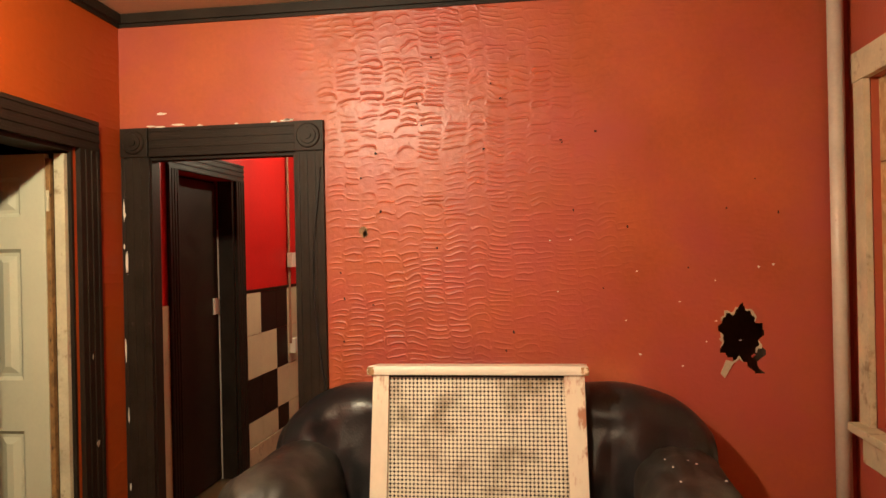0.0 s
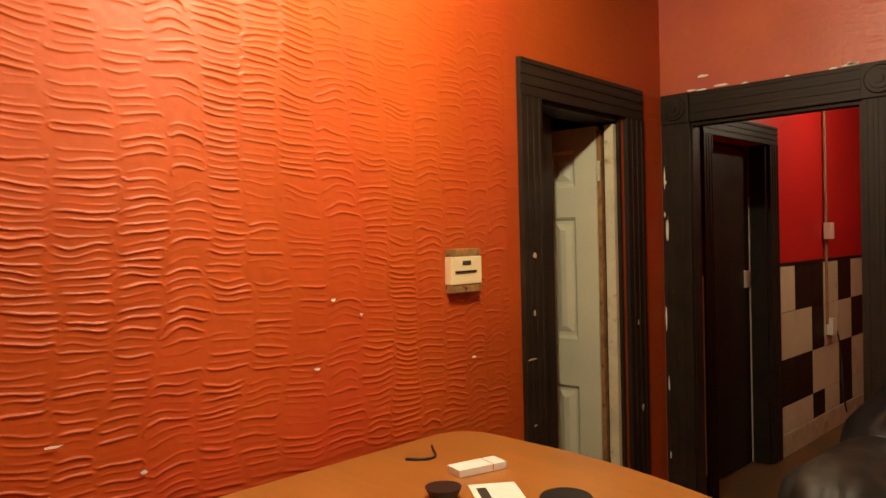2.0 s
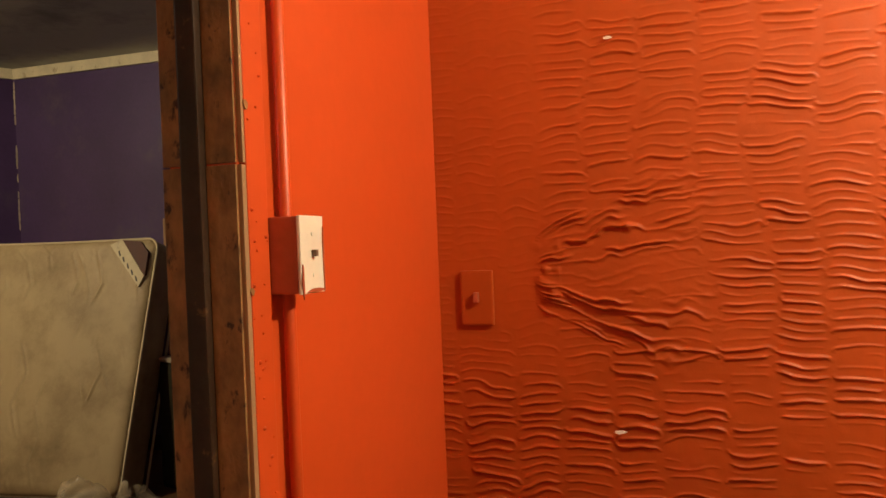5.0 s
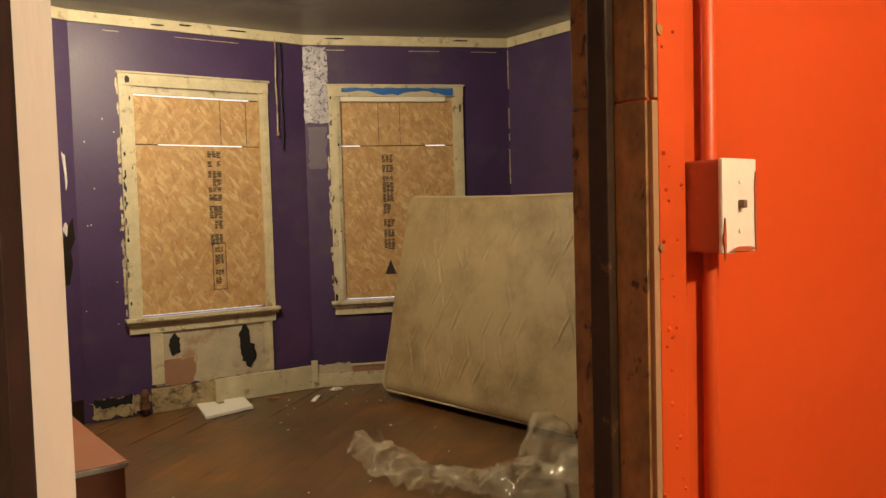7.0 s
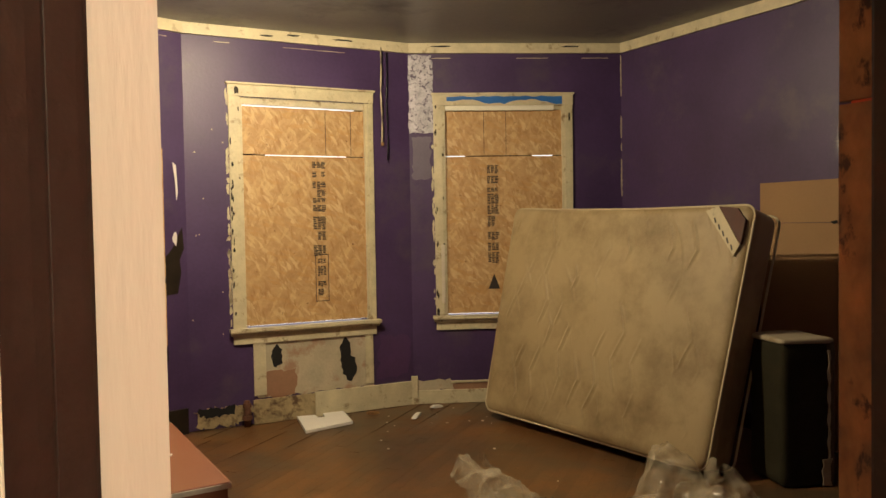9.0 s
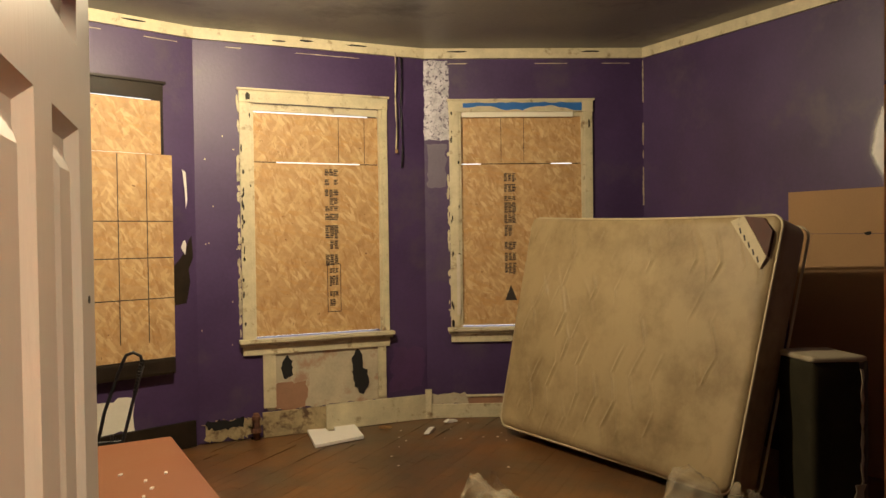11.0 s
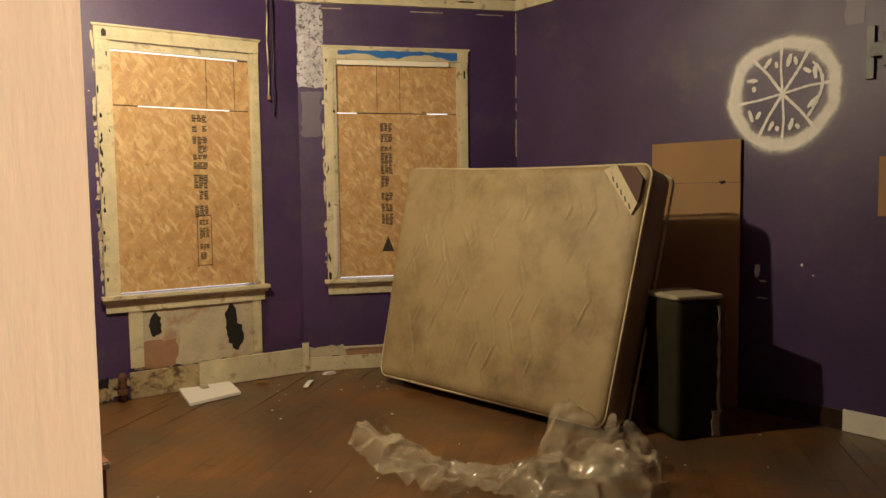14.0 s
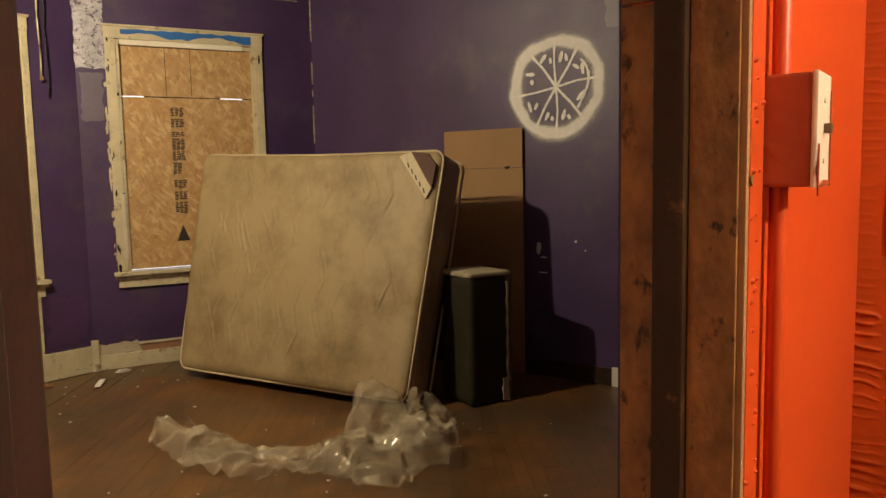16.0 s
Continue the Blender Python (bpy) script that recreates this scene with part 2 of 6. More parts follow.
def box(bm, a, b, m=None, bevel=0.0):
    """A box between corners a and b, in frame m."""
    r = bmesh.ops.create_cube(bm, size=1.0)
    vs = r["verts"]
    size = [b[i] - a[i] for i in range(3)]
    mid = [(a[i] + b[i]) / 2 for i in range(3)]
    for v in vs:
        v.co = Vector([v.co[i] * size[i] + mid[i] for i in range(3)])
    if bevel:
        es = list({e for v in vs for e in v.link_edges})
        g = bmesh.ops.bevel(bm, geom=es, offset=bevel, segments=2, affect="EDGES", profile=0.7)
        vs = list({v for f in g["faces"] for v in f.verts} | {v for v in g["verts"]})
    if m is not None:
        for v in vs:
            v.co = m @ v.co
    return bm


def nb():
    return bmesh.new()


def one(a, b, m=None, bevel=0.0):
    return box(nb(), a, b, m, bevel)


def rod(bm, a, b, r, r2=None, seg=10):
    a, b = Vector(a), Vector(b)
    d = b - a
    m = Matrix.Translation((a + b) / 2) @ d.to_track_quat("Z", "Y").to_matrix().to_4x4()
    bmesh.ops.create_cone(bm, cap_ends=True, segments=seg, radius1=r, radius2=r if r2 is None else r2, depth=d.length, matrix=m)
    return bm


def tube(bm, pts, r, seg=8):
    """A round bar along points."""
    pts = [Vector(p) for p in pts]
    rings = []
    for i, p in enumerate(pts):
        d = (pts[min(i + 1, len(pts) - 1)] - pts[max(i - 1, 0)]).normalized()
        q = d.to_track_quat("Z", "Y")
        rings.append([bm.verts.new(p + q @ Vector((r * math.cos(2 * math.pi * k / seg), r * math.sin(2 * math.pi * k / seg), 0))) for k in range(seg)])
    for a, b in zip(rings, rings[1:]):
        for k in range(seg):
            bm.faces.new((a[k], a[(k + 1) % seg], b[(k + 1) % seg], b[k]))
    bm.faces.new(rings[0][::-1]), bm.faces.new(rings[-1])
    return bm


def prism(bm, pts, m, y0, y1):
    """A flat shape of (x, z) points in frame m, thick from y0 to y1."""
    a = [bm.verts.new(m @ Vector((x, y0, z))) for x, z in pts]
    b = [bm.verts.new(m @ Vector((x, y1, z))) for x, z in pts]
    bm.faces.new(a), bm.faces.new(b[::-1])
    for i in range(len(pts)):
        j = (i + 1) % len(pts)
        bm.faces.new((a[j], a[i], b[i], b[j]))
    return bm


def ragged(x0, z0, x1, z1, rough=0.02, step=0.03, seed=0):
    """The outline of a rectangle with torn edges."""
    rnd = random.Random(seed)
    pts = []
    for (ax, az), (bx, bz) in (((x0, z0), (x1, z0)), ((x1, z0), (x1, z1)), ((x1, z1), (x0, z1)), ((x0, z1), (x0, z0))):
        k = max(1, int(math.hypot(bx - ax, bz - az) / step))
        for i in range(k):
            t = i / k
            pts.append((ax + (bx - ax) * t + rnd.uniform(-rough, rough), az + (bz - az) * t + rnd.uniform(-rough, rough)))
    return pts


def splotch(x, z, rx, rz, rough=0.3, n=22, seed=0):
    rnd = random.Random(seed)
    return [(x + rx * math.cos(a) * (1 + rnd.uniform(-rough, rough)), z + rz * math.sin(a) * (1 + rnd.uniform(-rough, rough))) for a in [2 * math.pi * i / n for i in range(n)]]


def puff(bm, centre, size, r, n=10, m=None, wave=0.0, freq=5.0, fold=0.0):
    """A cushion: a box with round edges of radius r and a slightly uneven skin."""
    seen = {}
    k = n + 1

    def at(p):
        key = tuple(round(c * k) for c in p)
        if key not in seen:
            seen[key] = bm.verts.new(p)
        return seen[key]

    for ax in range(3):
        for side in (-1, 1):
            for i in range(k):
                for j in range(k):
                    q = []
                    for di, dj in ((0, 0), (1, 0), (1, 1), (0, 1)):
                        p = [0, 0, 0]
                        p[ax], p[(ax + 1) % 3], p[(ax + 2) % 3] = side, 2 * (i + di) / k - 1, 2 * (j + dj) / k - 1
                        q.append(at(p))
                    bm.faces.new(q)
    vs = list(seen.values())
    half = Vector(size) / 2
    for v in vs:
        p = Vector([v.co[i] * half[i] for i in range(3)])
        core = Vector([max(-half[i] + r, min(half[i] - r, p[i])) for i in range(3)])
        d = p - core
        if d.length > 1e-6:
            p = core + d.normalized() * r
        nrm = Vector([p[i] / max(half[i], 1e-4) for i in range(3)]).normalized()
        q = p + Vector(centre)
        p += nrm * (wave * noise.noise(q * freq) + fold * (abs(noise.noise(Vector((q.x * freq * 2.4, q.y * freq, q.z * freq * 0.5)))) - 0.2))
        v.co = p + Vector(centre)
        if m is not None:
            v.co = m @ v.co
    return bm


def cells(length, z0, z1, holes):
    """The solid rectangles of a wall with rectangular holes (u0, u1, z0, z1)."""
    us = sorted({0.0, length, *[h[0] for h in holes], *[h[1] for h in holes]})
    zs = sorted({z0, z1, *[h[2] for h in holes], *[h[3] for h in holes]})
    us = [u for u in us if 0 <= u <= length]
    zs = [z for z in zs if z0 <= z <= z1]
    for a, b in zip(us, us[1:]):
        run = None
        for c, d in zip(zs, zs[1:]):
            mu, mz = (a + b) / 2, (c + d) / 2
            solid = not any(h[0] < mu < h[1] and h[2] < mz < h[3] for h in holes)
            if solid:
                run = (run[0], d) if run else (c, d)
            if not solid and run:
                yield a, b, run[0], run[1]
                run = None
        if run:
            yield a, b, run[0], run[1]


def wall(name, a, b, z0, z1, thick, holes, mat, label, room_left=True):
    """A wall from a to b (in plan) whose room side is on the line; it is thick away from the room."""
    m = fr((a[0], a[1], 0), (b[0] - a[0], b[1] - a[1]))
    bm = nb()
    s = -1 if room_left else 1
    for u0, u1, c, d in cells(math.dist(a, b), z0, z1, holes):
        box(bm, (u0, min(0, s * thick), c), (u1, max(0, s * thick), d), m)
    ob = part(name, bm, mat)
    return tagged(ob, label, "wall", kind="structure"), m


def smooth_noise(x, y, seed):
    """Value noise over arrays, about -1 to 1."""
    def corner(i, j):
        return np.modf(np.abs(np.sin(i * 127.1 + j * 311.7 + seed * 17.3) * 43758.5453))[0] * 2 - 1
    i, j = np.floor(x), np.floor(y)
    f, g = x - i, y - j
    f, g = f * f * (3 - 2 * f), g * g * (3 - 2 * g)
    return (corner(i, j) * (1 - f) + corner(i + 1, j) * f) * (1 - g) + (corner(i, j + 1) * (1 - f) + corner(i + 1, j + 1) * f) * g


def ridges(u, z, seed, wide=0.125, gap=0.028, thin=0.0029, stray=1.0, dense=0.5, bow=2.2):
    """The height of combed plaster: in upright bands, one thin bead that runs to and fro in flat hairpins."""
    band = u / wide + stray * (0.16 * smooth_noise(u * 3, z * 3, seed + 1) + 0.07 * smooth_noise(u * 9, z * 11, seed + 2))
    col = np.floor(band)
    f = band - col
    rnd = np.modf(np.abs(np.sin(col * 12.9898 + seed * 3.1) * 43758.5453))[0]
    x = (f - 0.5) * wide
    pitch = gap * (0.85 + 0.4 * rnd)
    p = (z / pitch + rnd * 7 + (rnd - 0.5) * 1.2 * (f - 0.5) + bow * (rnd - 0.3) * (f - 0.5) ** 2
         + stray * (0.30 * smooth_noise(u * 4, z * 5, seed + 3) + 0.22 * smooth_noise(u * 16, z * 20, seed + 5)) + 0.06 * smooth_noise(u * 50, z * 60, seed + 7))
    end = wide * 0.5 - pitch * 0.62
    right = np.floor(p / 2) * 2 + 0.5
    left = np.floor((p - 1) / 2) * 2 + 1.5
    flat = np.abs(p - np.round(p)) * pitch
    turn_r = np.abs(np.hypot(x - end, (p - right) * pitch) - pitch / 2)
    turn_l = np.abs(np.hypot(x + end, (p - left) * pitch) - pitch / 2)
    d = np.where(x > end, turn_r, np.where(x < -end, turn_l, flat))
    # the bead thins out where one band meets the next
    line = np.round(p)
    own = -0.75 * np.clip((np.abs(f - 0.5) - 0.34) / 0.12, 0, 1) + smooth_noise(u * 7 + line * 3.7, line * 1.9 + col * 2.3, seed + 9)
    patch = smooth_noise(u * 2.2, z * 2.0, seed + 20)
    body = np.exp(-(d / (thin * (1 + 0.35 * own))) ** 2) + 0.12 * np.exp(-(d / (thin * 2.6)) ** 2)
    return body * np.clip(dense + 0.8 * own + 0.45 * patch, 0.0, 1.15) + 0.10 * smooth_noise(u * 45, z * 45, seed + 40) + 0.25 * smooth_noise(u * 9, z * 7, seed + 41)


def plaster_skin(name, m, length, z0, z1, holes, mat, parent, seed, amp, fade, du=0.0125, dz=0.0045, cut=None, lift=0.004, swirl=None, **comb):
    """The trowelled coat on the room side of a wall, as real relief. fade(u, z) scales it."""
    co, fa, base = [], [], 0
    for u0, u1, c, d in cells(length, z0, z1, holes):
        nu, nz = max(1, int((u1 - u0) / du)), max(1, int((d - c) / dz))
        U, Z = np.meshgrid(np.linspace(u0, u1, nu + 1), np.linspace(c, d, nz + 1))
        H = lift + amp * ridges(U, Z, seed, **comb) * fade(U, Z) + (swirl(U, Z) if swirl else 0)
        P = np.stack([U, H, Z, np.ones_like(U)], -1).reshape(-1, 4) @ np.array(m).T
        co.append(P[:, :3])
        i, j = np.meshgrid(np.arange(nu), np.arange(nz))
        k = (j * (nu + 1) + i).reshape(-1)
        q = np.stack([k, k + 1, k + nu + 2, k + nu + 1], -1)
        if cut is not None:
            mu = (U[:-1, :-1] + U[1:, 1:]).reshape(-1) / 2
            mz = (Z[:-1, :-1] + Z[1:, 1:]).reshape(-1) / 2
            q = q[~cut(mu, mz)]
        fa.append(q + base)
        base += len(P)
    me = bpy.data.meshes.new(name)
    me.from_pydata(np.concatenate(co).tolist(), [], np.concatenate(fa).tolist())
    me.materials.append(mat)
    me.shade_smooth()
    ob = new(name, me)
    ob.parent = parent
    PLACE[ob] = Matrix()
    return tagged(ob, kind="stuff")


# ---- red room ----
# corners: west wall x = 0, bending out at the door; north wall y = 3.85; the south wall runs slightly askew
RH = 2.73
SW, W1, NW, NE = (0.0, -0.09), (0.0, 2.55), (-0.085, 3.85), (3.285, 3.85)
CD = Vector((0.996, 0.0887))
SE = (3.285, -0.09 + 3.285 * 0.0887 / 0.996)
NL = NE[0] - NW[0]

floor_red = part("floor", one((-0.3, -0.2, -0.1), (3.6, 9.2, 0.0)), FLOOR_WOOD)
tagged(floor_red, "dark worn boards of the red room and hall", "floor", kind="structure")
ceil_red = part("ceiling", one((-0.4, -0.35, RH), (3.7, 4.05, RH + 0.1)), RED_CEIL)
tagged(ceil_red, "tan painted ceiling of the red room", "ceiling", kind="structure")

# west wall: straight plastered stretch, then the stretch with the closet door
wall_west, mW = wall("wall_west", W1, SW, 0, RH, 0.14, [], WEST_RED, "orange-red wall of trowelled ridged plaster")
L_W = math.dist(W1, SW)
wall_west2, mW2 = wall("wall_west_door", NW, W1, 0, RH, 0.14, [(0.42, 1.09, -1, 2.03)], WEST_RED, "orange-red wall with a black-cased closet door")
L_W2 = math.dist(NW, W1)


def fade_west(u, z):
    y = 2.55 - u
    f = np.clip(1.05 - 0.22 * np.clip(y - 1.5, 0, 1) * 2, 0.3, 1.6)
    f = f * (1 - 0.9 * np.exp(-(((y - 0.36) / 0.20) ** 2 + ((z - 1.43) / 0.17) ** 2) ** 2))
    f = f * (1 - 0.75 * np.clip((0.24 - y) / 0.06, 0, 1) * np.clip((z - 1.16) / 0.08, 0, 1))
    f = f * (1 + 0.5 * np.clip((1.28 - z) / 0.08, 0, 1) * np.clip((0.9 - y) / 0.2, 0, 1))
    return f * np.where((np.abs(y - 0.012) < 0.055) & (np.abs(z - 1.37) < 0.085), 0.0, 1.0)


def swirl_west(u, z):
    """A thick lens of slumped plaster beside the painted-over switch: folds that fan out from its tip."""
    y = 2.55 - u
    along = np.clip((y - 0.16) / 0.30, 0, 1)
    half = 0.06 + 0.15 * np.sqrt(along)
    w = (z - 1.43) / half + 0.10 * smooth_noise(y * 7, z * 7, 51.0)
    inside = np.clip((1.08 - np.abs(w)) / 0.15, 0, 1) * np.clip((y - 0.155) / 0.03, 0, 1) * np.clip((0.60 - y) / 0.20, 0, 1)
    t = w * 10 + 1.1 * smooth_noise(y * 9, z * 9, 53.0) + 0.6 * smooth_noise(y * 24, z * 24, 55.0) + 0.3 * smooth_noise(y * 50, z * 50, 56.0)
    line = np.round(t)
    d = np.abs(t - line)
    own = np.clip(0.35 + 1.4 * smooth_noise(y * 13 + line * 3.1, line * 1.7, 54.0), 0, 1.2) * np.clip((np.abs(w) - 0.12) / 0.25, 0.12, 1)
    tip = np.exp(-((y - 0.20) / 0.03) ** 2 - ((z - 1.44) / 0.075) ** 2) * np.clip(smooth_noise(y * 60, z * 55, 57.0), 0, 1)
    return inside * (0.0088 * own * np.exp(-(d / 0.19) ** 2) + 0.003 * (1 - w * w)) + 0.009 * tip


COMB = dict(wide=0.118, gap=0.0195, thin=0.0021, stray=2.2, dense=0.72, bow=4.0)
plaster_skin("plaster_coat", mW, L_W, 0.90, 2.30, [], WEST_RED, wall_west, 2.0, 0.0034, fade_west, du=0.0040, dz=0.0022, swirl=swirl_west, **COMB)
for low, high in ((0.02, 0.90), (2.30, RH)):
    plaster_skin("plaster_coat", mW, L_W, low, high, [], WEST_RED, wall_west, 2.0, 0.0034, fade_west, du=0.0100, dz=0.0035, **COMB)
plaster_skin("plaster_coat", mW2, L_W2, 0.02, RH, [(0.42, 1.09, -1, 2.03)], WEST_RED, wall_west2, 5.0, 0.004, lambda u, z: 0.4 + 0 * u, wide=0.2, gap=0.034)

# north wall with the doorway to the hall and the broken hole
HOLE_U, HOLE_Z = 2.82 + 0.085, 1.13
N_DOOR = (0.163, 0.905, -1, 2.03)
wall_north, mN = wall("wall_north", NE, NW, 0, RH, 0.07,
                      [(NL - N_DOOR[1], NL - N_DOOR[0], -1, 2.03), (NL - HOLE_U - 0.13, NL - HOLE_U + 0.13, HOLE_Z - 0.2, HOLE_Z + 0.19)],
                      RED, "red wall of trowelled plaster with a hole punched through it")


def in_hole(u, z):
    x = NL - u - HOLE_U
    y = z - HOLE_Z - 0.02
    a = np.arctan2(y / 0.13, x / 0.088)
    r = np.hypot(x / 0.088, y / 0.118)
    edge = 1 + 0.09 * np.sin(5 * a + 1) + 0.07 * np.sin(9 * a) + 0.06 * np.sin(17 * a + 2)
    tail = (np.abs(x - 0.066 - 0.02 * np.sin(z * 60)) < 0.02) & (y < 0) & (y > -0.17)
    return (r < edge) | tail


def fade_north(u, z):
    x = NE[0] - u
    left = np.clip((2.25 - x) / 0.9, 0.0, 1.0) + 0.9 * np.clip(smooth_noise(x * 3.1, z * 2.6, 77.0) - 0.25, 0, 1) * np.clip((3.0 - x) / 0.4, 0, 1)
    return (0.16 + 0.95 * left) * np.clip((x - 0.75) / 0.25, 0.12, 1) * np.clip(0.75 + 0.5 * (z - 1.2), 0.45, 1.3)


N_HOLE = (NL - N_DOOR[1], NL - N_DOOR[0], -1, 2.03)
FINE = (NE[0] - 2.45, NE[0] - 0.985)
N_COMB = dict(wide=0.098, gap=0.0235, thin=0.0024, stray=2.2, dense=0.66, bow=3.0)
plaster_skin("plaster_coat", mN, NL, 0.75, 2.66, [(-1, FINE[0], -1, 9), (FINE[1], 9, -1, 9)], RED, wall_north, 8.0, 0.0029, fade_north, du=0.0036, dz=0.0024, **N_COMB)
plaster_skin("plaster_coat", mN, NL, 0.02, RH, [N_HOLE, (FINE[0], FINE[1], 0.75, 2.66)], RED, wall_north, 8.0, 0.0029, fade_north, cut=in_hole, du=0.0060, dz=0.0050, **N_COMB)
cav = nb()
c0, c1 = NL - HOLE_U - 0.15, NL - HOLE_U + 0.15
box(cav, (c0, -0.24, HOLE_Z - 0.24), (c1, -0.23, HOLE_Z + 0.24), mN)
for a, b in (((c0 - 0.02, HOLE_Z - 0.24), (c0, HOLE_Z + 0.24)), ((c1, HOLE_Z - 0.24), (c1 + 0.02, HOLE_Z + 0.24)), ((c0, HOLE_Z - 0.26), (c1, HOLE_Z - 0.24)), ((c0, HOLE_Z + 0.24), (c1, HOLE_Z + 0.26))):
    box(cav, (a[0], -0.24, a[1]), (b[0], -0.071, b[1]), mN)
part("cavity", cav, material("hollow_lath", (0.045, 0.026, 0.015), 0.9, 0.6, 1.3, 9, 40, 0.3), wall_north, "dark hollow behind the broken plaster")
rim = nb()
rnd = random.Random(3)
for a0, a1 in ((35, 75), (95, 150), (175, 205), (250, 275), (318, 345)):
    inner, outer = [], []
    for k in range(9):
        a = radians(a0 + (a1 - a0) * k / 8)
        e = 1 + 0.09 * math.sin(5 * a + 1) + 0.07 * math.sin(9 * a) + 0.06 * math.sin(17 * a + 2)
        w = (0.004 + 0.010 * rnd.random()) * math.sin(math.pi * (k + 0.5) / 9)
        for line, r in ((inner, -0.004), (outer, w)):
            line.append((NL - HOLE_U - (0.088 * e + r) * math.cos(a), HOLE_Z + 0.02 + (0.118 * e + r) * math.sin(a)))
    prism(rim, inner + outer[::-1], mN, 0.002, 0.0075)
prism(rim, [(NL - HOLE_U + 0.062, HOLE_Z - 0.09), (NL - HOLE_U + 0.03, HOLE_Z - 0.10), (NL - HOLE_U + 0.07, HOLE_Z - 0.17), (NL - HOLE_U + 0.088, HOLE_Z - 0.15)], mN, 0.004, 0.010)
part("broken_rim", rim, PLASTER, wall_north, "chipped pale gypsum edge of the hole", kind="stuff")

wall_east, mE = wall("wall_east", SE, NE, 0, RH, 0.16, [(2.52, 3.42, 0.80, 2.20)], RED, "red wall with a boarded window")
# south wall: the doorway into the purple room
S_OPEN = (0.905, 1.588)
wall_south, mS = wall("wall_south", SW, (SW[0] + CD.x * 3.30, SW[1] + CD.y * 3.30), 0, RH, 0.106, [(S_OPEN[0], S_OPEN[1], -1, 2.06)], ORANGE, "smooth orange-red wall beside a doorway")

crown = nb()
for m, length in ((mN, NL), (mW2, L_W2), (mW, L_W)):
    box(crown, (0.0, 0.006, RH - 0.045), (length, 0.035, RH), m)
    box(crown, (0.0, 0.006, RH - 0.06), (length, 0.018, RH - 0.045), m)
tagged(part("crown_trim", crown, BLACK), "thin black trim under the red room ceiling", "trim", kind="structure")


# ---- purple room ----
PH = 3.06
M0, M1, R1, L0 = (0.88, -5.53), (-0.94, -5.53), (-2.65, -4.86), (2.62, -4.95)
RN = (-3.115, -0.27)
LN = (2.62, 0.02)
floor_p = nb()
box(floor_p, (-3.5, -6.0, -0.1), (3.0, -0.14, -0.004))
floor_purple = tagged(part("floor_purple", floor_p, FLOOR_WOOD), "scuffed brown floor of the purple room", "floor", kind="structure")
ceil_p = part("ceiling_purple", one((-3.4, -6.0, PH), (2.9, 0.3, PH + 0.1)), GREY_CEIL)
tagged(ceil_p, "glossy grey painted ceiling", "ceiling", kind="structure")

WIN_M, WIN_R, WIN_L = (0.40, 1.42, 0.74, 2.54), (0.29, 1.32, 0.74, 2.54), (0.52, 1.57, 0.70, 2.54)
wall_m, mM = wall("wall_bay_middle", M0, M1, 0, PH, 0.2, [WIN_M], PURPLE, "purple bay wall with peeling plaster under a boarded window", room_left=False)
wall_r, mR = wall("wall_bay_west", M1, R1, 0, PH, 0.2, [WIN_R], PURPLE, "purple bay wall with a boarded window", room_left=False)
wall_l, mL = wall("wall_bay_east", L0, M0, 0, PH, 0.2, [WIN_L], PURPLE, "purple bay wall with a boarded window", room_left=False)
wall_rw, mRW = wall("wall_purple_west", R1, RN, 0, PH, 0.2, [], PURPLE, "dark purple wall with a sprayed circle", room_left=False)
wall_lw, mLW = wall("wall_purple_east", LN, L0, 0, PH, 0.2, [], PURPLE, "dark purple wall", room_left=False)
# the purple side of the doorway wall, carried past the red room
pb = nb()
box(pb, (-3.3, -0.124, 0), (S_OPEN[0] - 0.01, -0.108, PH), mS)
box(pb, (S_OPEN[1] + 0.001, -0.124, 0), (2.9, -0.108, PH), mS)
box(pb, (S_OPEN[0] - 0.01, -0.124, 2.063), (S_OPEN[1] + 0.001, -0.108, PH), mS)
tagged(part("wall_purple_north", pb, PURPLE), "purple wall round the doorway", "wall", kind="structure")
mM, mR, mL, mRW, mLW = [m @ Matrix.Diagonal((1, -1, 1, 1)) for m in (mM, mR, mL, mRW, mLW)]
# in these frames y points into the room



# ---- things of the red room ----
def fluted(bm, m, u0, u1, z0, z1, across=False, y0=0.004, y1=0.026):
    """A casing board with rounded flutes between raised beads."""
    box(bm, (u0, y0, z0), (u1, y1 - 0.004, z1), m)
    lo, hi = (z0, z1) if across else (u0, u1)
    w = (hi - lo) / 7
    for k in (0, 2, 4, 6):
        a, b = lo + k * w, lo + (k + 1) * w
        if across:
            box(bm, (u0, y1 - 0.009, a), (u1, y1, b), m, 0.0035)
        else:
            box(bm, (a, y1 - 0.009, z0), (b, y1, z1), m, 0.0035)
    return bm


def rosette(bm, m, u, z, s):
    box(bm, (u - s / 2, 0.004, z - s / 2), (u + s / 2, 0.034, z + s / 2), m, 0.004)
    for r, d in ((0.42, 0.008), (0.30, 0.014), (0.14, 0.020)):
        rod(bm, m @ Vector((u, 0.033, z)), m @ Vector((u, 0.034 + d, z)), s * r, s * r * 0.9, 20)
    return bm


def chips(m, spots, mat, parent, name="paint_chip", y=0.027, seed=1, t=0.0015):
    """Small flakes of bare or pale paint."""
    bm = nb()
    for k, (u, z, ru, rz) in enumerate(spots):
        prism(bm, splotch(u, z, ru, rz, 0.35, 9, seed + k), m, y, y + t)
    return part(name, bm, mat, parent, kind="stuff")


def ux(x):
    return NE[0] - x


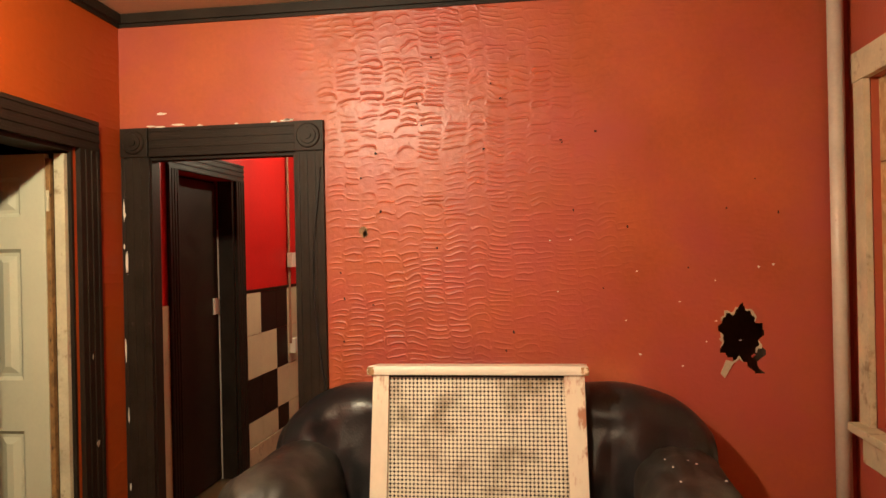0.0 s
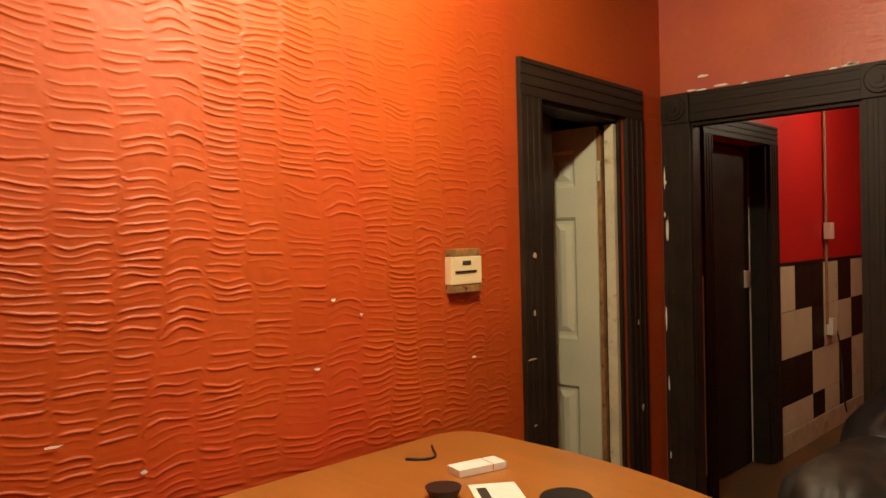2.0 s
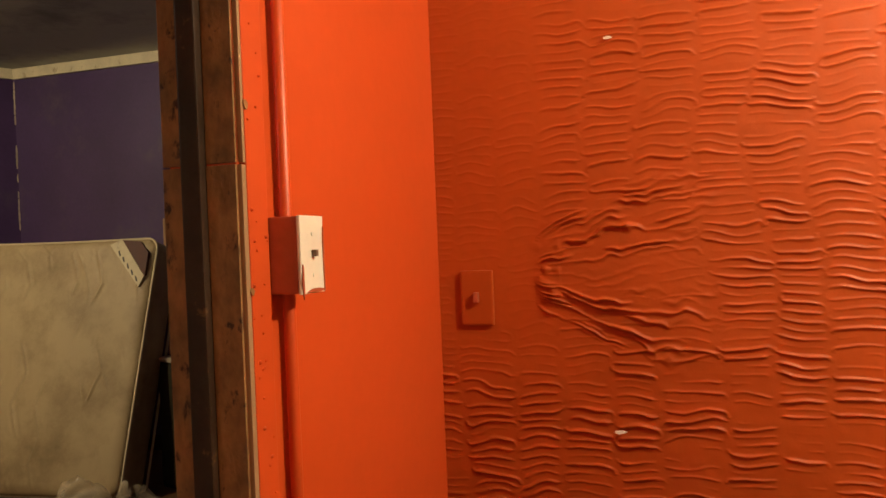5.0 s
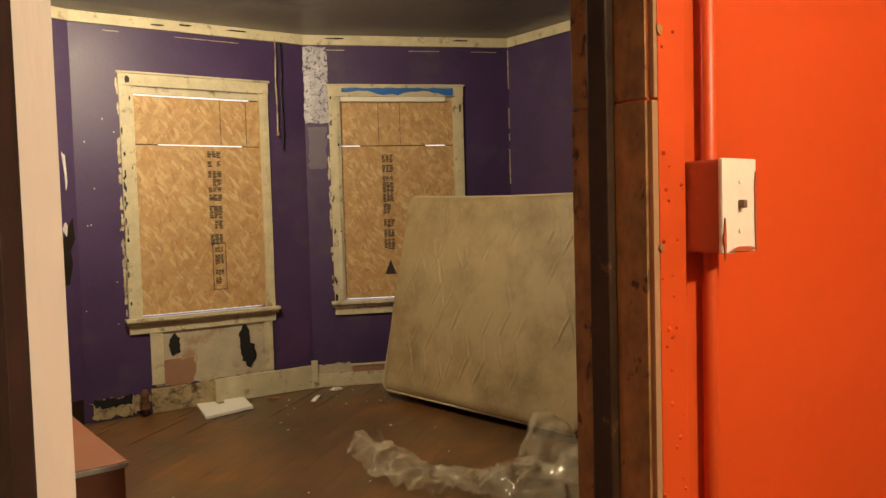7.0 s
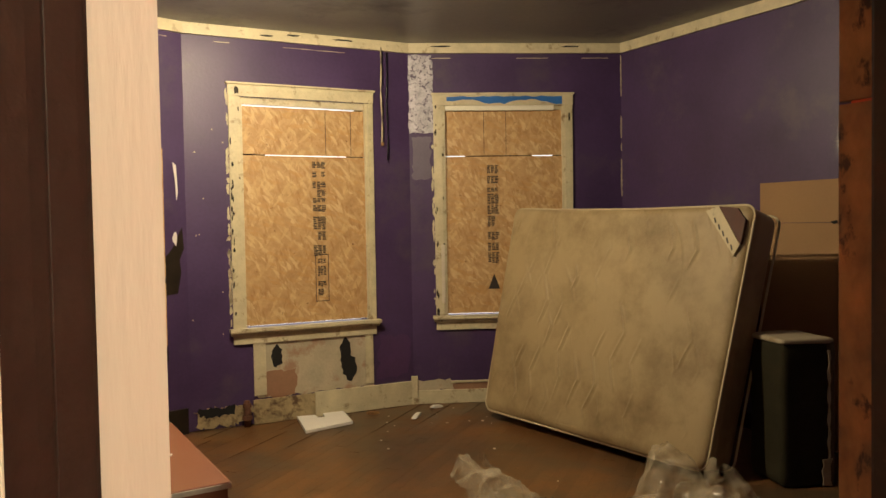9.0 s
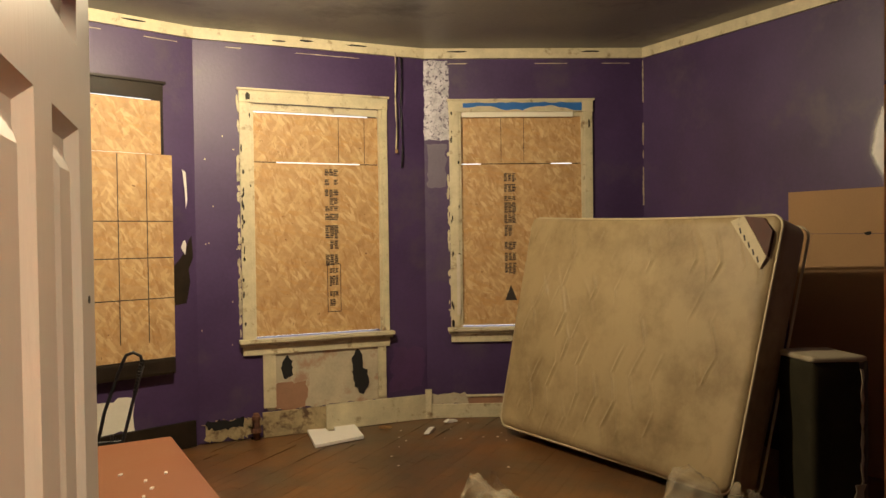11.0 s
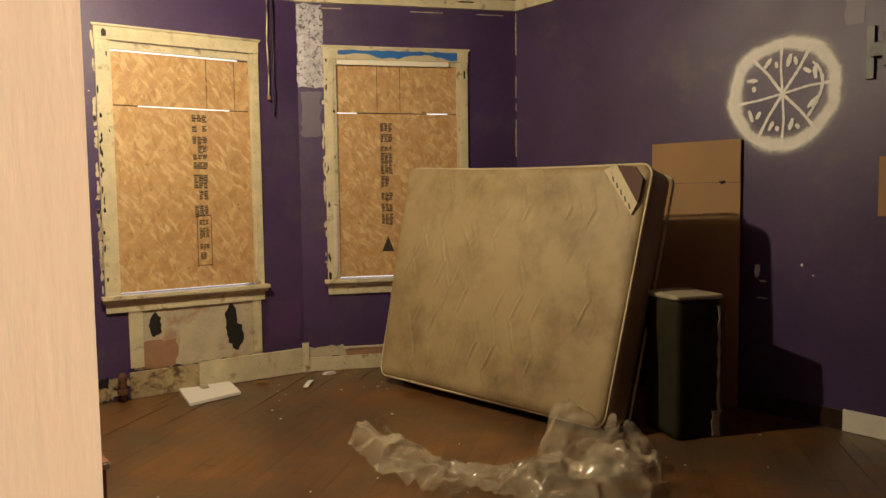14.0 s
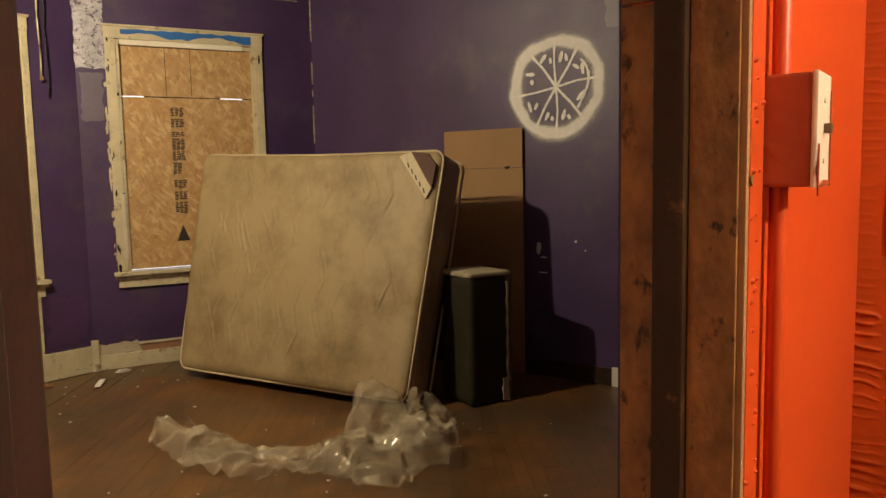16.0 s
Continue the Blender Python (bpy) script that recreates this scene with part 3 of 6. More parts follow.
# doorway to the hall
case_n = thing("door_casing", (0.45, 3.85, 0), "black fluted doorway casing with rosette corner blocks", "door casing", kind="structure")
part("side_casing", fluted(nb(), mN, ux(0.956), ux(0.820), 0, 2.03), BLACK, case_n)
part("side_casing", fluted(nb(), mN, ux(0.078), ux(-0.068), 0, 2.03), BLACK, case_n)
part("head_casing", fluted(nb(), mN, ux(0.820), ux(0.078), 2.03, 2.17, True), BLACK, case_n)
part("corner_block", rosette(nb(), mN, ux(0.888), 2.10, 0.142), BLACK, case_n)
part("corner_block", rosette(nb(), mN, ux(0.005), 2.10, 0.142), BLACK, case_n)
jn = nb()
box(jn, (ux(0.820) - 0.001, -0.07, 0), (ux(0.820) + 0.016, 0.003, 2.03), mN)
box(jn, (ux(0.078) - 0.004, -0.07, 0), (ux(0.078) + 0.001, 0.003, 2.03), mN)
box(jn, (ux(0.804), -0.07, 2.014), (ux(0.082), 0.003, 2.031), mN)
part("jamb", jn, BLACK, case_n)
rnd = random.Random(5)
chips(mN, [(ux(-0.06 + rnd.uniform(0, 0.02)), rnd.uniform(0.4, 1.9), 0.0035, rnd.uniform(0.005, 0.06)) for _ in range(8)], WHITE, case_n, y=0.0265, seed=20)
chips(mN, [(ux(rnd.uniform(0.08, 0.8)), 2.172 + rnd.uniform(0, 0.012), rnd.uniform(0.01, 0.04), 0.005) for _ in range(9)] + [(ux(0.14), 2.24, 0.024, 0.006)], WHITE, case_n, y=0.008, seed=50)
tube_wire = nb()
tube(tube_wire, [mN @ Vector((ux(0.945 - 0.045 * math.sin(k / 3.0)), 0.03, 1.95 - k * 0.11)) for k in range(12)], 0.004, 6)
part("loose_wire", tube_wire, BLACK_METAL, case_n, "thin black wire hanging along the casing", True)

# closet door in the west wall
case_w = thing("door_casing", (-0.04, 3.2, 0), "black casing round a closet doorway", "door casing", kind="structure")
part("side_casing", fluted(nb(), mW2, 0.235, 0.40, 0, 2.03), BLACK, case_w)
part("side_casing", fluted(nb(), mW2, 1.09, 1.225, 0, 2.03), BLACK, case_w)
part("head_casing", fluted(nb(), mW2, 0.235, 1.225, 2.03, 2.17, True), BLACK, case_w)
jw = nb()
box(jw, (0.419, -0.14, 0), (0.436, 0.003, 2.03), mW2)
box(jw, (1.074, -0.14, 0), (1.091, 0.003, 2.03), mW2)
box(jw, (0.436, -0.14, 2.012), (1.074, 0.003, 2.031), mW2)
part("jamb", jw, BLACK, case_w)
# added board: its black stands for shade, and it shades the door behind
part("closet_dark_board", one((0.81, -0.135, 0.005), (1.073, -0.112, 2.01), mW2, 0.002), BLACK, case_w, "added black board standing for the shaded half of the closet doorway")
part("bare_stop", one((0.437, -0.058, 0), (0.464, -0.012, 2.0), mW2, 0.003), CREAM, case_w, "cream strip of bare worn jamb")
chips(mW2, [(0.30, 0.705, 0.012, 0.016), (1.16, 1.435, 0.016, 0.010), (1.17, 1.22, 0.006, 0.012), (1.19, 1.05, 0.03, 0.004), (0.33, 1.1, 0.004, 0.012), (1.18, 0.8, 0.01, 0.004)], PLASTER, case_w, y=0.0265, seed=70)


def panel_door(parent, m, width, height, thick, mat, rows, cols=None):
    """A moulded panel door in frame m: x along it, y out of its face, z up."""
    stile = 0.115
    mid = 0.10
    pw = (width - 2 * stile - mid) / 2
    holes = []
    for z0, z1 in rows:
        for u0, u1 in cols or ((stile, stile + pw), (stile + pw + mid, width - stile)):
            holes.append((u0, u1, z0, z1))
    slab = nb()
    for u0, u1, c, d in cells(width, 0.008, height, holes):
        box(slab, (u0, -thick, c), (u1, 0, d), m)
    part("frame", slab, mat, parent)
    for u0, u1, z0, z1 in holes:
        bm = nb()
        rings = []
        for inset, y in ((0, 0), (0.016, -0.015), (0.030, -0.015), (0.058, -0.003), (0.058, -0.003)):
            rings.append([bm.verts.new(m @ Vector(p)) for p in ((u0 + inset, y, z0 + inset), (u1 - inset, y, z0 + inset), (u1 - inset, y, z1 - inset), (u0 + inset, y, z1 - inset))])
        for a, b in zip(rings[:-1], rings[1:-1]):
            for i in range(4):
                bm.faces.new((a[i], a[(i + 1) % 4], b[(i + 1) % 4], b[i]))
        bm.faces.new(rings[-2])
        for v in rings[-1]:
            bm.verts.remove(v)
        box(bm, (u0, -thick, z0), (u1, -0.016, z1), m)
        part("panel", bm, mat, parent)


ROWS = ((0.20, 0.80), (1.02, 1.59), (1.73, 1.90))
hp = mW2 @ Vector((0.468, -0.098, 0))
closet_door = thing("closet_door", hp, "cream six-panel door standing open into a dark closet", "door")
ang = radians(-178)
md = fr(hp, (math.cos(ang), math.sin(ang)))
panel_door(closet_door, md, 0.62, 2.0, 0.035, DOOR_CREAM, ROWS)
part("hinge_edge", one((-0.022, -0.03, 0.01), (-0.001, -0.004, 1.98), md, 0.003), JAMB_WOOD, closet_door, "brown bare hinge edge")
for z in (0.25, 1.75):
    part("hinge", rod(nb(), hp + Vector((0.012, 0.0, z)), hp + Vector((0.012, 0.0, z + 0.09)), 0.008), CREAM, closet_door)
# closet shell: the shade inside is put into its near-black colour
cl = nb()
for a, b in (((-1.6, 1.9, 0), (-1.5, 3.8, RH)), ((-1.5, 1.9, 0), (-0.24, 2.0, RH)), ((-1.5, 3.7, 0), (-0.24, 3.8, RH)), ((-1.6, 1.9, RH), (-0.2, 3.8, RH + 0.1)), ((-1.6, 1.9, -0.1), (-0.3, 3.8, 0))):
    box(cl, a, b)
tagged(part("closet_walls", cl, DARK), "closet shell coloured near-black for the shade behind the half-open door", "wall", kind="structure")

# thermostat
thermo = thing("thermostat", (0.0, 2.30, 1.33), "ivory thermostat with brown bands on the ridged wall", "thermostat")
u0 = 2.55 - 2.373
part("body", one((u0, 0.004, 1.353), (u0 + 0.148, 0.036, 1.446), mW, 0.004), PLASTIC_WHITE, thermo)
part("top_band", one((u0 + 0.002, 0.004, 1.447), (u0 + 0.146, 0.033, 1.472), mW, 0.003), JAMB_WOOD, thermo, "brown vented top band")
part("bottom_band", one((u0 + 0.002, 0.004, 1.326), (u0 + 0.146, 0.033, 1.352), mW, 0.003), JAMB_WOOD, thermo, "brown vented bottom band")
part("dial_slot", one((u0 + 0.03, 0.036, 1.392), (u0 + 0.13, 0.039, 1.399), mW), BLACK, thermo)
part("display", one((u0 + 0.055, 0.036, 1.418), (u0 + 0.095, 0.038, 1.432), mW), INK, thermo)

# painted-over switch on the west wall
sw = thing("light_switch", (0.01, 0.012, 1.30), "wall switch painted over in the red of the wall", "light switch")
part("plate", one((2.55 - 0.053, 0.0, 1.304), (2.55 + 0.030, 0.014, 1.438), mW, 0.005), WEST_RED, sw)
part("toggle", one((2.55 - 0.018, 0.012, 1.36), (2.55 - 0.006, 0.026, 1.385), mW, 0.002), RED, sw)
chips(mW, [(2.55 - 0.346, 1.06, 0.014, 0.004), (2.55 - 1.86, 1.29, 0.006, 0.003), (2.55 - 0.35, 1.96, 0.010, 0.003), (2.55 - 1.2, 0.98, 0.008, 0.005), (2.55 - 1.76, 1.34, 0.008, 0.004), (2.55 - 1.7, 1.15, 0.01, 0.004), (0.2, 1.1, 0.012, 0.004), (1.55, 1.08, 0.02, 0.003)], PAPER, wall_west, y=0.011, seed=90)
chips(mN, [(ux(1.142), 1.642, 0.02, 0.03), (ux(1.15), 1.63, 0.012, 0.016)], JAMB_WOOD, wall_north, "dent", y=0.009, seed=110)
rnd = random.Random(8)
chips(mN, [(ux(rnd.uniform(1.0, 3.1)), rnd.uniform(0.9, 2.5), rnd.uniform(0.003, 0.007), rnd.uniform(0.003, 0.007)) for _ in range(26)], DARK, wall_north, "pock_mark", y=0.007, seed=130)
chips(mN, [(ux(rnd.uniform(1.9, 3.0)), rnd.uniform(1.0, 1.6), rnd.uniform(0.003, 0.007), rnd.uniform(0.002, 0.005)) for _ in range(14)], PAPER, wall_north, y=0.008, seed=170)

# riser pipe in the corner
pipe = thing("riser_pipe", (3.225, 3.79, 0), "cream-painted steam riser pipe in the corner of the room", "pipe")
part("pipe", rod(nb(), (3.215, 3.79, 0), (3.215, 3.79, RH), 0.032, seg=20), STEEL, pipe, smooth=True)
part("collar", rod(nb(), (3.215, 3.79, RH - 0.012), (3.215, 3.79, RH), 0.06, seg=20), STEEL, pipe)

# boarded window in the east wall
win_e = thing("window", (3.285, 3.2, 0.6), "boarded window in worn cream casing in a red wall", "window", kind="structure")
for name, a, b in (("side_casing", (3.42, 0.003, 0.80), (3.52, 0.03, 2.20)), ("side_casing", (2.42, 0.003, 0.80), (2.52, 0.03, 2.20)), ("head_casing", (2.40, 0.003, 2.20), (3.525, 0.034, 2.32)),
                   ("sill", (2.38, 0.003, 0.765), (3.53, 0.075, 0.80)), ("apron", (2.42, 0.003, 0.64), (3.50, 0.028, 0.765))):
    part(name, one(a, b, mE, 0.004), CREAM, win_e)
part("board", one((2.50, -0.05, 0.82), (3.42, -0.03, 1.86), mE), OSB, win_e)
part("board", one((2.50, -0.05, 1.865), (3.42, -0.03, 2.20), mE), OSB, win_e)
# added black block that keeps the gaps between these boards dark
part("board_blackout", one((2.50, -0.16, 0.80), (3.43, -0.06, 2.21), mE), DARK, win_e)

# sofa
sofa = thing("sofa", (1.72, 3.4, 0), "black leather two-seat sofa, dusty on its arms", "sofa")
part("base", puff(nb(), (1.72, 3.36, 0.19), (1.70, 0.80, 0.24), 0.05, 8), LEATHER, sofa, smooth=True)


def sofa_back(x0, x1, slope):
    """One half of the plump back: rolled over the top, falling away to the arm, gathered in pleats."""
    nu, nv = 90, 60
    bm = nb()
    grid = []
    for i in range(nu + 1):
        t = i / nu
        x = x0 + (x1 - x0) * t
        out = t if slope > 0 else 1 - t
        fall = max(0.0, (out - 0.50) / 0.50)
        top = 0.965 - 0.20 * fall ** 3.2 - 0.012 * math.exp(-((out - 0.0) / 0.03) ** 2)
        row = []
        for j in range(nv + 1):
            a = math.pi * (j / nv)
            low = 0.36
            half = 0.15
            # rises up the front, over the roll, down the back
            if j <= nv * 0.4:
                v = j / (nv * 0.4)
                y, z = 3.53 - 0.035 * math.sin(math.pi * v), low + (top - half - low) * v
            elif j <= nv * 0.8:
                a = math.pi * (j - nv * 0.4) / (nv * 0.4)
                y, z = 3.68 - half * math.cos(a), top - half + half * math.sin(a) ** 0.9
            else:
                v = (j - nv * 0.8) / (nv * 0.2)
                y, z = 3.83, top - half - (top - half - low) * v
            front = 1.0 if j < nv * 0.62 else 0.0
            seam = math.exp(-((out - 0.44) / 0.012) ** 2) + math.exp(-((out - 0.985) / 0.02) ** 2)
            pleat = math.sin(34 * out + 5 * z + 2.0 * noise.noise(Vector((out * 4, z * 5, x0)))) * max(0, min(1, (out - 0.46) / 0.15)) * max(0, min(1, (0.86 - z) / 0.2))
            y += front * (0.016 * seam - 0.011 * pleat + 0.014 * noise.noise(Vector((x * 5, z * 5, 2))) + 0.006 * noise.noise(Vector((x * 17, z * 12, 5))))
            z += 0.012 * noise.noise(Vector((x * 6, y * 4, 9)))
            row.append(bm.verts.new((x, y, z)))
        grid.append(row)
    for i in range(nu):
        for j in range(nv):
            bm.faces.new((grid[i][j], grid[i + 1][j], grid[i + 1][j + 1], grid[i][j + 1]))
    bm.faces.new(grid[0]), bm.faces.new(grid[-1])
    return bm


DUSTY = material("dusty_black_leather", (0.016, 0.015, 0.013), 0.55, 0.7, 1.4, 7, 110, 0.4, stain=(0.070, 0.062, 0.050), stain_scale=6, stain_from=0.46, stain_to=0.72)
part("back_cushion", sofa_back(1.715, 0.80, 1), LEATHER, sofa, smooth=True)
part("back_cushion", sofa_back(1.725, 2.655, 1), LEATHER, sofa, smooth=True)
for x in (1.26, 2.17):
    part("seat_cushion", puff(nb(), (x, 3.25, 0.37), (0.90, 0.66, 0.17), 0.07, 16, None, 0.008, 4, 0.010), LEATHER, sofa, smooth=True)
for x in (0.94, 2.50):
    part("arm", puff(nb(), (x, 3.33, 0.42), (0.36, 0.84, 0.64), 0.16, 28, None, 0.016, 5, 0.022), DUSTY, sofa, "dusty scuffed arm", True)
rnd = random.Random(12)
for k in range(7):
    x, y = rnd.uniform(2.40, 2.60), rnd.uniform(3.05, 3.45)
    part("paint_fleck", puff(nb(), (x, y, 0.742), (rnd.uniform(0.005, 0.012), 0.005, 0.005), 0.002, 2), PAPER, sofa, "pale fleck of plaster")
for x in (0.82, 2.62):
    for y in (3.0, 3.7):
        part("foot", rod(nb(), (x, y, 0), (x, y, 0.12), 0.025, 0.03), BLACK_METAL, sofa)

# perforated cover standing on the sofa
cover = thing("radiator_cover", (1.7, 3.35, 0.455), "cream metal radiator cover with a stained perforated grille", "radiator cover")
lean = math.atan2(0.06, 0.62)
mc = Matrix.Translation((1.262, 3.345, 0.452)) @ Matrix.Rotation(-lean, 4, "X")
CW, CH = 0.875, 0.628
RUSTY = material("rust_worn_corner", (0.30, 0.17, 0.07), 0.6, 0.6, 1.4, 30, 90, 0.3, stain=(0.70, 0.62, 0.46), stain_scale=40, stain_from=0.5, stain_to=0.56)
PEELED = material("peeling_cream_paint", (0.78, 0.72, 0.58), 0.45, 0.9, 1.06, 9, 60, 0.2, stain=(0.45, 0.22, 0.13), stain_scale=11, stain_from=0.575, stain_to=0.65, stretch=(1, 1, 0.45))
part("top_rail", one((-0.006, -0.016, CH - 0.034), (CW + 0.006, 0.16, CH + 0.004), mc, 0.014), WHITE, cover)
for u in (-0.0085, CW - 0.0265):
    part("rail_corner", one((u, -0.018, CH - 0.036), (u + 0.035, 0.1, CH + 0.001), mc, 0.013), RUSTY, cover, "rust-worn rail corner")
# dark strip: the shade under the top rail, put into colour
part("rail_shade_strip", one((0.012, -0.0015, CH - 0.043), (CW - 0.012, 0.01, CH - 0.035), mc), DARK, cover)
for a, b, tip in ((0.0, 0.072, 0.018), (CW - 0.072, CW, -0.018)):
    bm = nb()
    prism(bm, [(a, 0), (b, 0), (b + tip * 0.6, CH - 0.028), (a + tip, CH - 0.028)], mc, -0.004, 0.02)
    part("stile", bm, PEELED, cover)
part("bottom_rail", one((0.06, -0.002, 0.0), (CW - 0.06, 0.018, 0.085), mc), WHITE, cover)
for u in (0.02, CW - 0.035):
    part("side_panel", one((u, 0.02, 0), (u + 0.015, 0.15, CH - 0.03), mc), WHITE, cover)
pitch = 0.0160
nx, nz = int((CW - 0.12) / pitch), int((CH - 0.125) / pitch)
gv, gf = [], []
for i in range(nx):
    for j in range(nz):
        x, z = 0.062 + i * pitch, 0.09 + j * pitch
        o = len(gv)
        h = pitch / 2
        for k in range(8):
            a = k * math.pi / 4
            s = h / max(abs(math.cos(a)), abs(math.sin(a)))
            gv.append(mc @ Vector((x + h + s * math.cos(a), 0.008, z + h + s * math.sin(a))))
        for k in range(8):
            a = k * math.pi / 4
            r = (0.43 if k % 2 == 0 else 0.25) * pitch
            gv.append(mc @ Vector((x + h + r * math.cos(a), 0.008, z + h + r * math.sin(a))))
        for k in range(8):
            gf.append((o + k, o + (k + 1) % 8, o + 8 + (k + 1) % 8, o + 8 + k))
GRILLE = material("stained_grille_paint", (0.80, 0.77, 0.62), 0.5, 0.9, 1.05, 6, 60, 0.1, stain=(0.27, 0.19, 0.10), stain_scale=4.5, stain_from=0.46, stain_to=0.68)
me = bpy.data.meshes.new("grille")
me.from_pydata([tuple(PLACE[cover].inverted() @ v) for v in gv], [], gf)
me.materials.append(GRILLE)
grille = new("grille", me)
grille.parent = cover
PLACE[grille] = PLACE[cover]
tagged(grille, "stained sheet of small star-shaped holes", kind="stuff")
# added black sheet that gives the grille holes their shade
part("shade_sheet", one((0.05, 0.06, 0.02), (CW - 0.05, 0.065, CH - 0.04), mc), DARK, cover)

# table by the west wall
table = thing("dining_table", (0.62, 1.6, 0), "honey-brown wooden table with rounded corners against the wall", "table")


def table_shape(grow=0.0):
    """The outline of the top: bowed sides, corners rounded by different amounts."""
    corners = ((0.03, 0.86, 0.16), (0.03, 2.262, 0.15), (0.64, 2.262, 0.30), (1.13, 2.10, 0.20), (1.22, 1.52, 0.26), (1.12, 0.96, 0.20), (0.62, 0.80, 0.28))
    pts = []
    for k, (x, y, r) in enumerate(corners):
        p = Vector((x, y))
        q0, q1 = Vector(corners[k - 1][:2]), Vector(corners[(k + 1) % len(corners)][:2])
        a, b = p + (q0 - p).normalized() * r, p + (q1 - p).normalized() * r
        for i in range(11):
            t = i / 10
            pts.append((1 - t) ** 2 * a + 2 * t * (1 - t) * p + t * t * b)
    mid = Vector((0.62, 1.53))
    return [tuple(p + (p - mid).normalized() * grow) for p in pts]


bm = nb()
rings = []
for z, g in ((0.845, -0.012), (0.853, 0.0), (0.872, 0.0), (0.880, -0.008)):
    rings.append([bm.verts.new((x, y, z)) for x, y in table_shape(g)])
for a, b in zip(rings, rings[1:]):
    for i in range(len(a)):
        j = (i + 1) % len(a)
        bm.faces.new((a[i], a[j], b[j], b[i]))
bm.faces.new(rings[0]), bm.faces.new(rings[-1])
part("tabletop", bm, WOOD, table)
for x in (0.2, 1.05):
    for y in (1.1, 2.05):
        part("leg", rod(nb(), (x, y, 0), (x, y, 0.846), 0.025, 0.04, 12), WOOD, table)
part("apron", one((0.2, 1.1, 0.76), (1.05, 2.05, 0.846)), WOOD, table)
m1 = fr((0.385, 1.945, 0.881), (0.27, 1.0))
cig = thing("small_carton", (0.385, 1.945, 0.88), "small white carton lying on the table", "box")
part("carton", one((-0.075, -0.032, 0), (0.075, 0.032, 0.020), m1, 0.002), PAPER, cig)
part("flap_line", one((0.03, -0.033, 0.004), (0.032, 0.033, 0.0205), m1), PINKISH, cig)
m2 = fr((0.56, 1.83, 0.881), (0.6, 0.8))
slip = thing("paper_slip", (0.56, 1.83, 0.88), "white printed paper slip on the table", "paper")
part("sheet", one((-0.06, -0.09, 0), (0.06, 0.09, 0.002), m2), PAPER, slip)
part("print_bar", one((-0.045, -0.07, 0.002), (-0.02, 0.06, 0.0025), m2), INK, slip)
ash = thing("dark_bowl", (0.73, 1.87, 0.88), "small black dish on the table", "dish")
part("dish", rod(rod(nb(), (0.73, 1.87, 0.881), (0.73, 1.87, 0.905), 0.045, 0.062, 24), (0.73, 1.87, 0.905), (0.73, 1.87, 0.91), 0.062, 0.058, 24), BLACK_METAL, ash)
ash2 = thing("dark_bowl", (0.50, 1.70, 0.88), "small black dish on the table", "dish")
part("dish", rod(nb(), (0.47, 1.73, 0.881), (0.47, 1.73, 0.91), 0.03, 0.045, 24), BLACK_METAL, ash2)
cable = thing("charging_cable", (0.2, 1.95, 0.88), "short black cable curled on the table", "cable")
part("cord", tube(nb(), [(0.17 + 0.05 * math.sin(k / 2), 1.88 + 0.018 * k, 0.885) for k in range(9)], 0.004, 6), BLACK_METAL, cable, smooth=True)

# conduit and switch box beside the doorway
cond = thing("conduit", (0.79, -0.02, 0), "surface conduit painted over in orange-red", "conduit")
part("pipe", rod(nb(), mS @ Vector((0.803, 0.015, 0)), mS @ Vector((0.803, 0.015, RH)), 0.0095, seg=14), ORANGE, cond, smooth=True)
part("strap", one((0.785, 0.003, 2.0), (0.821, 0.028, 2.02), mS, 0.002), RED, cond)
RUSTY_DARK = material("grimy_toggle", (0.16, 0.09, 0.05), 0.6, 0.7, 1.2, 30, 90, 0.1)
sbox = thing("switch_box", (0.8, -0.01, 1.44), "surface switch box painted red with a white cover plate", "switch box")
part("box", one((0.766, 0.004, 1.444), (0.838, 0.050, 1.556), mS, 0.003), RED, sbox)
plate = part("cover_plate", one((0.765, 0.0502, 1.443), (0.839, 0.056, 1.557), mS, 0.002), WHITE, sbox, "white cover plate with red paint on its edge")
part("toggle", one((0.798, 0.056, 1.497), (0.806, 0.064, 1.507), mS, 0.002), RUSTY_DARK, plate)
for z in (1.47, 1.53):
    part("screw", rod(nb(), mS @ Vector((0.802, 0.055, z)), mS @ Vector((0.802, 0.0575, z)), 0.003), WHITE, plate)
chips(mS, [(0.768, 1.5, 0.003, 0.05), (0.80, 1.447, 0.03, 0.003), (0.836, 1.46, 0.003, 0.02)], RED, sbox, "paint_smear", y=0.0565, seed=200)

# doorway to the purple room
case_s = thing("door_casing", (1.2, 0.02, 0), "stripped wooden door jamb with orange-red trim on the wall side", "door casing", kind="structure")
tr = nb()
box(tr, (0.842, 0.001, 0), (0.894, 0.008, 2.14), mS, 0.002)
part("side_casing", tr, ORANGE, case_s)
part("bare_edge", one((0.894, 0.0, 0), (0.9045, 0.007, 1.627), mS, 0.001), CARD, case_s, "raw pale edge of split wood")
part("bare_edge", one((0.894, 0.0, 1.630), (0.9005, 0.007, 2.06), mS, 0.001), CARD, case_s)
for a, b in ((-0.046, 0.0), (-0.116, -0.078)):
    part("jamb_board", one((0.898, a, 0), (0.909, b, 1.627), mS, 0.001), JAMB_WOOD, case_s)
    part("jamb_board", one((0.898, a, 1.630), (0.908, b, 2.05), mS, 0.001), JAMB_WOOD, case_s)
part("door_stop", one((0.898, -0.078, 0), (0.922, -0.047, 2.05), mS, 0.003), DARK_STAIN, case_s)
part("head_jamb", one((0.91, -0.125, 2.045), (1.566, 0.0, 2.062), mS), JAMB_WOOD, case_s)
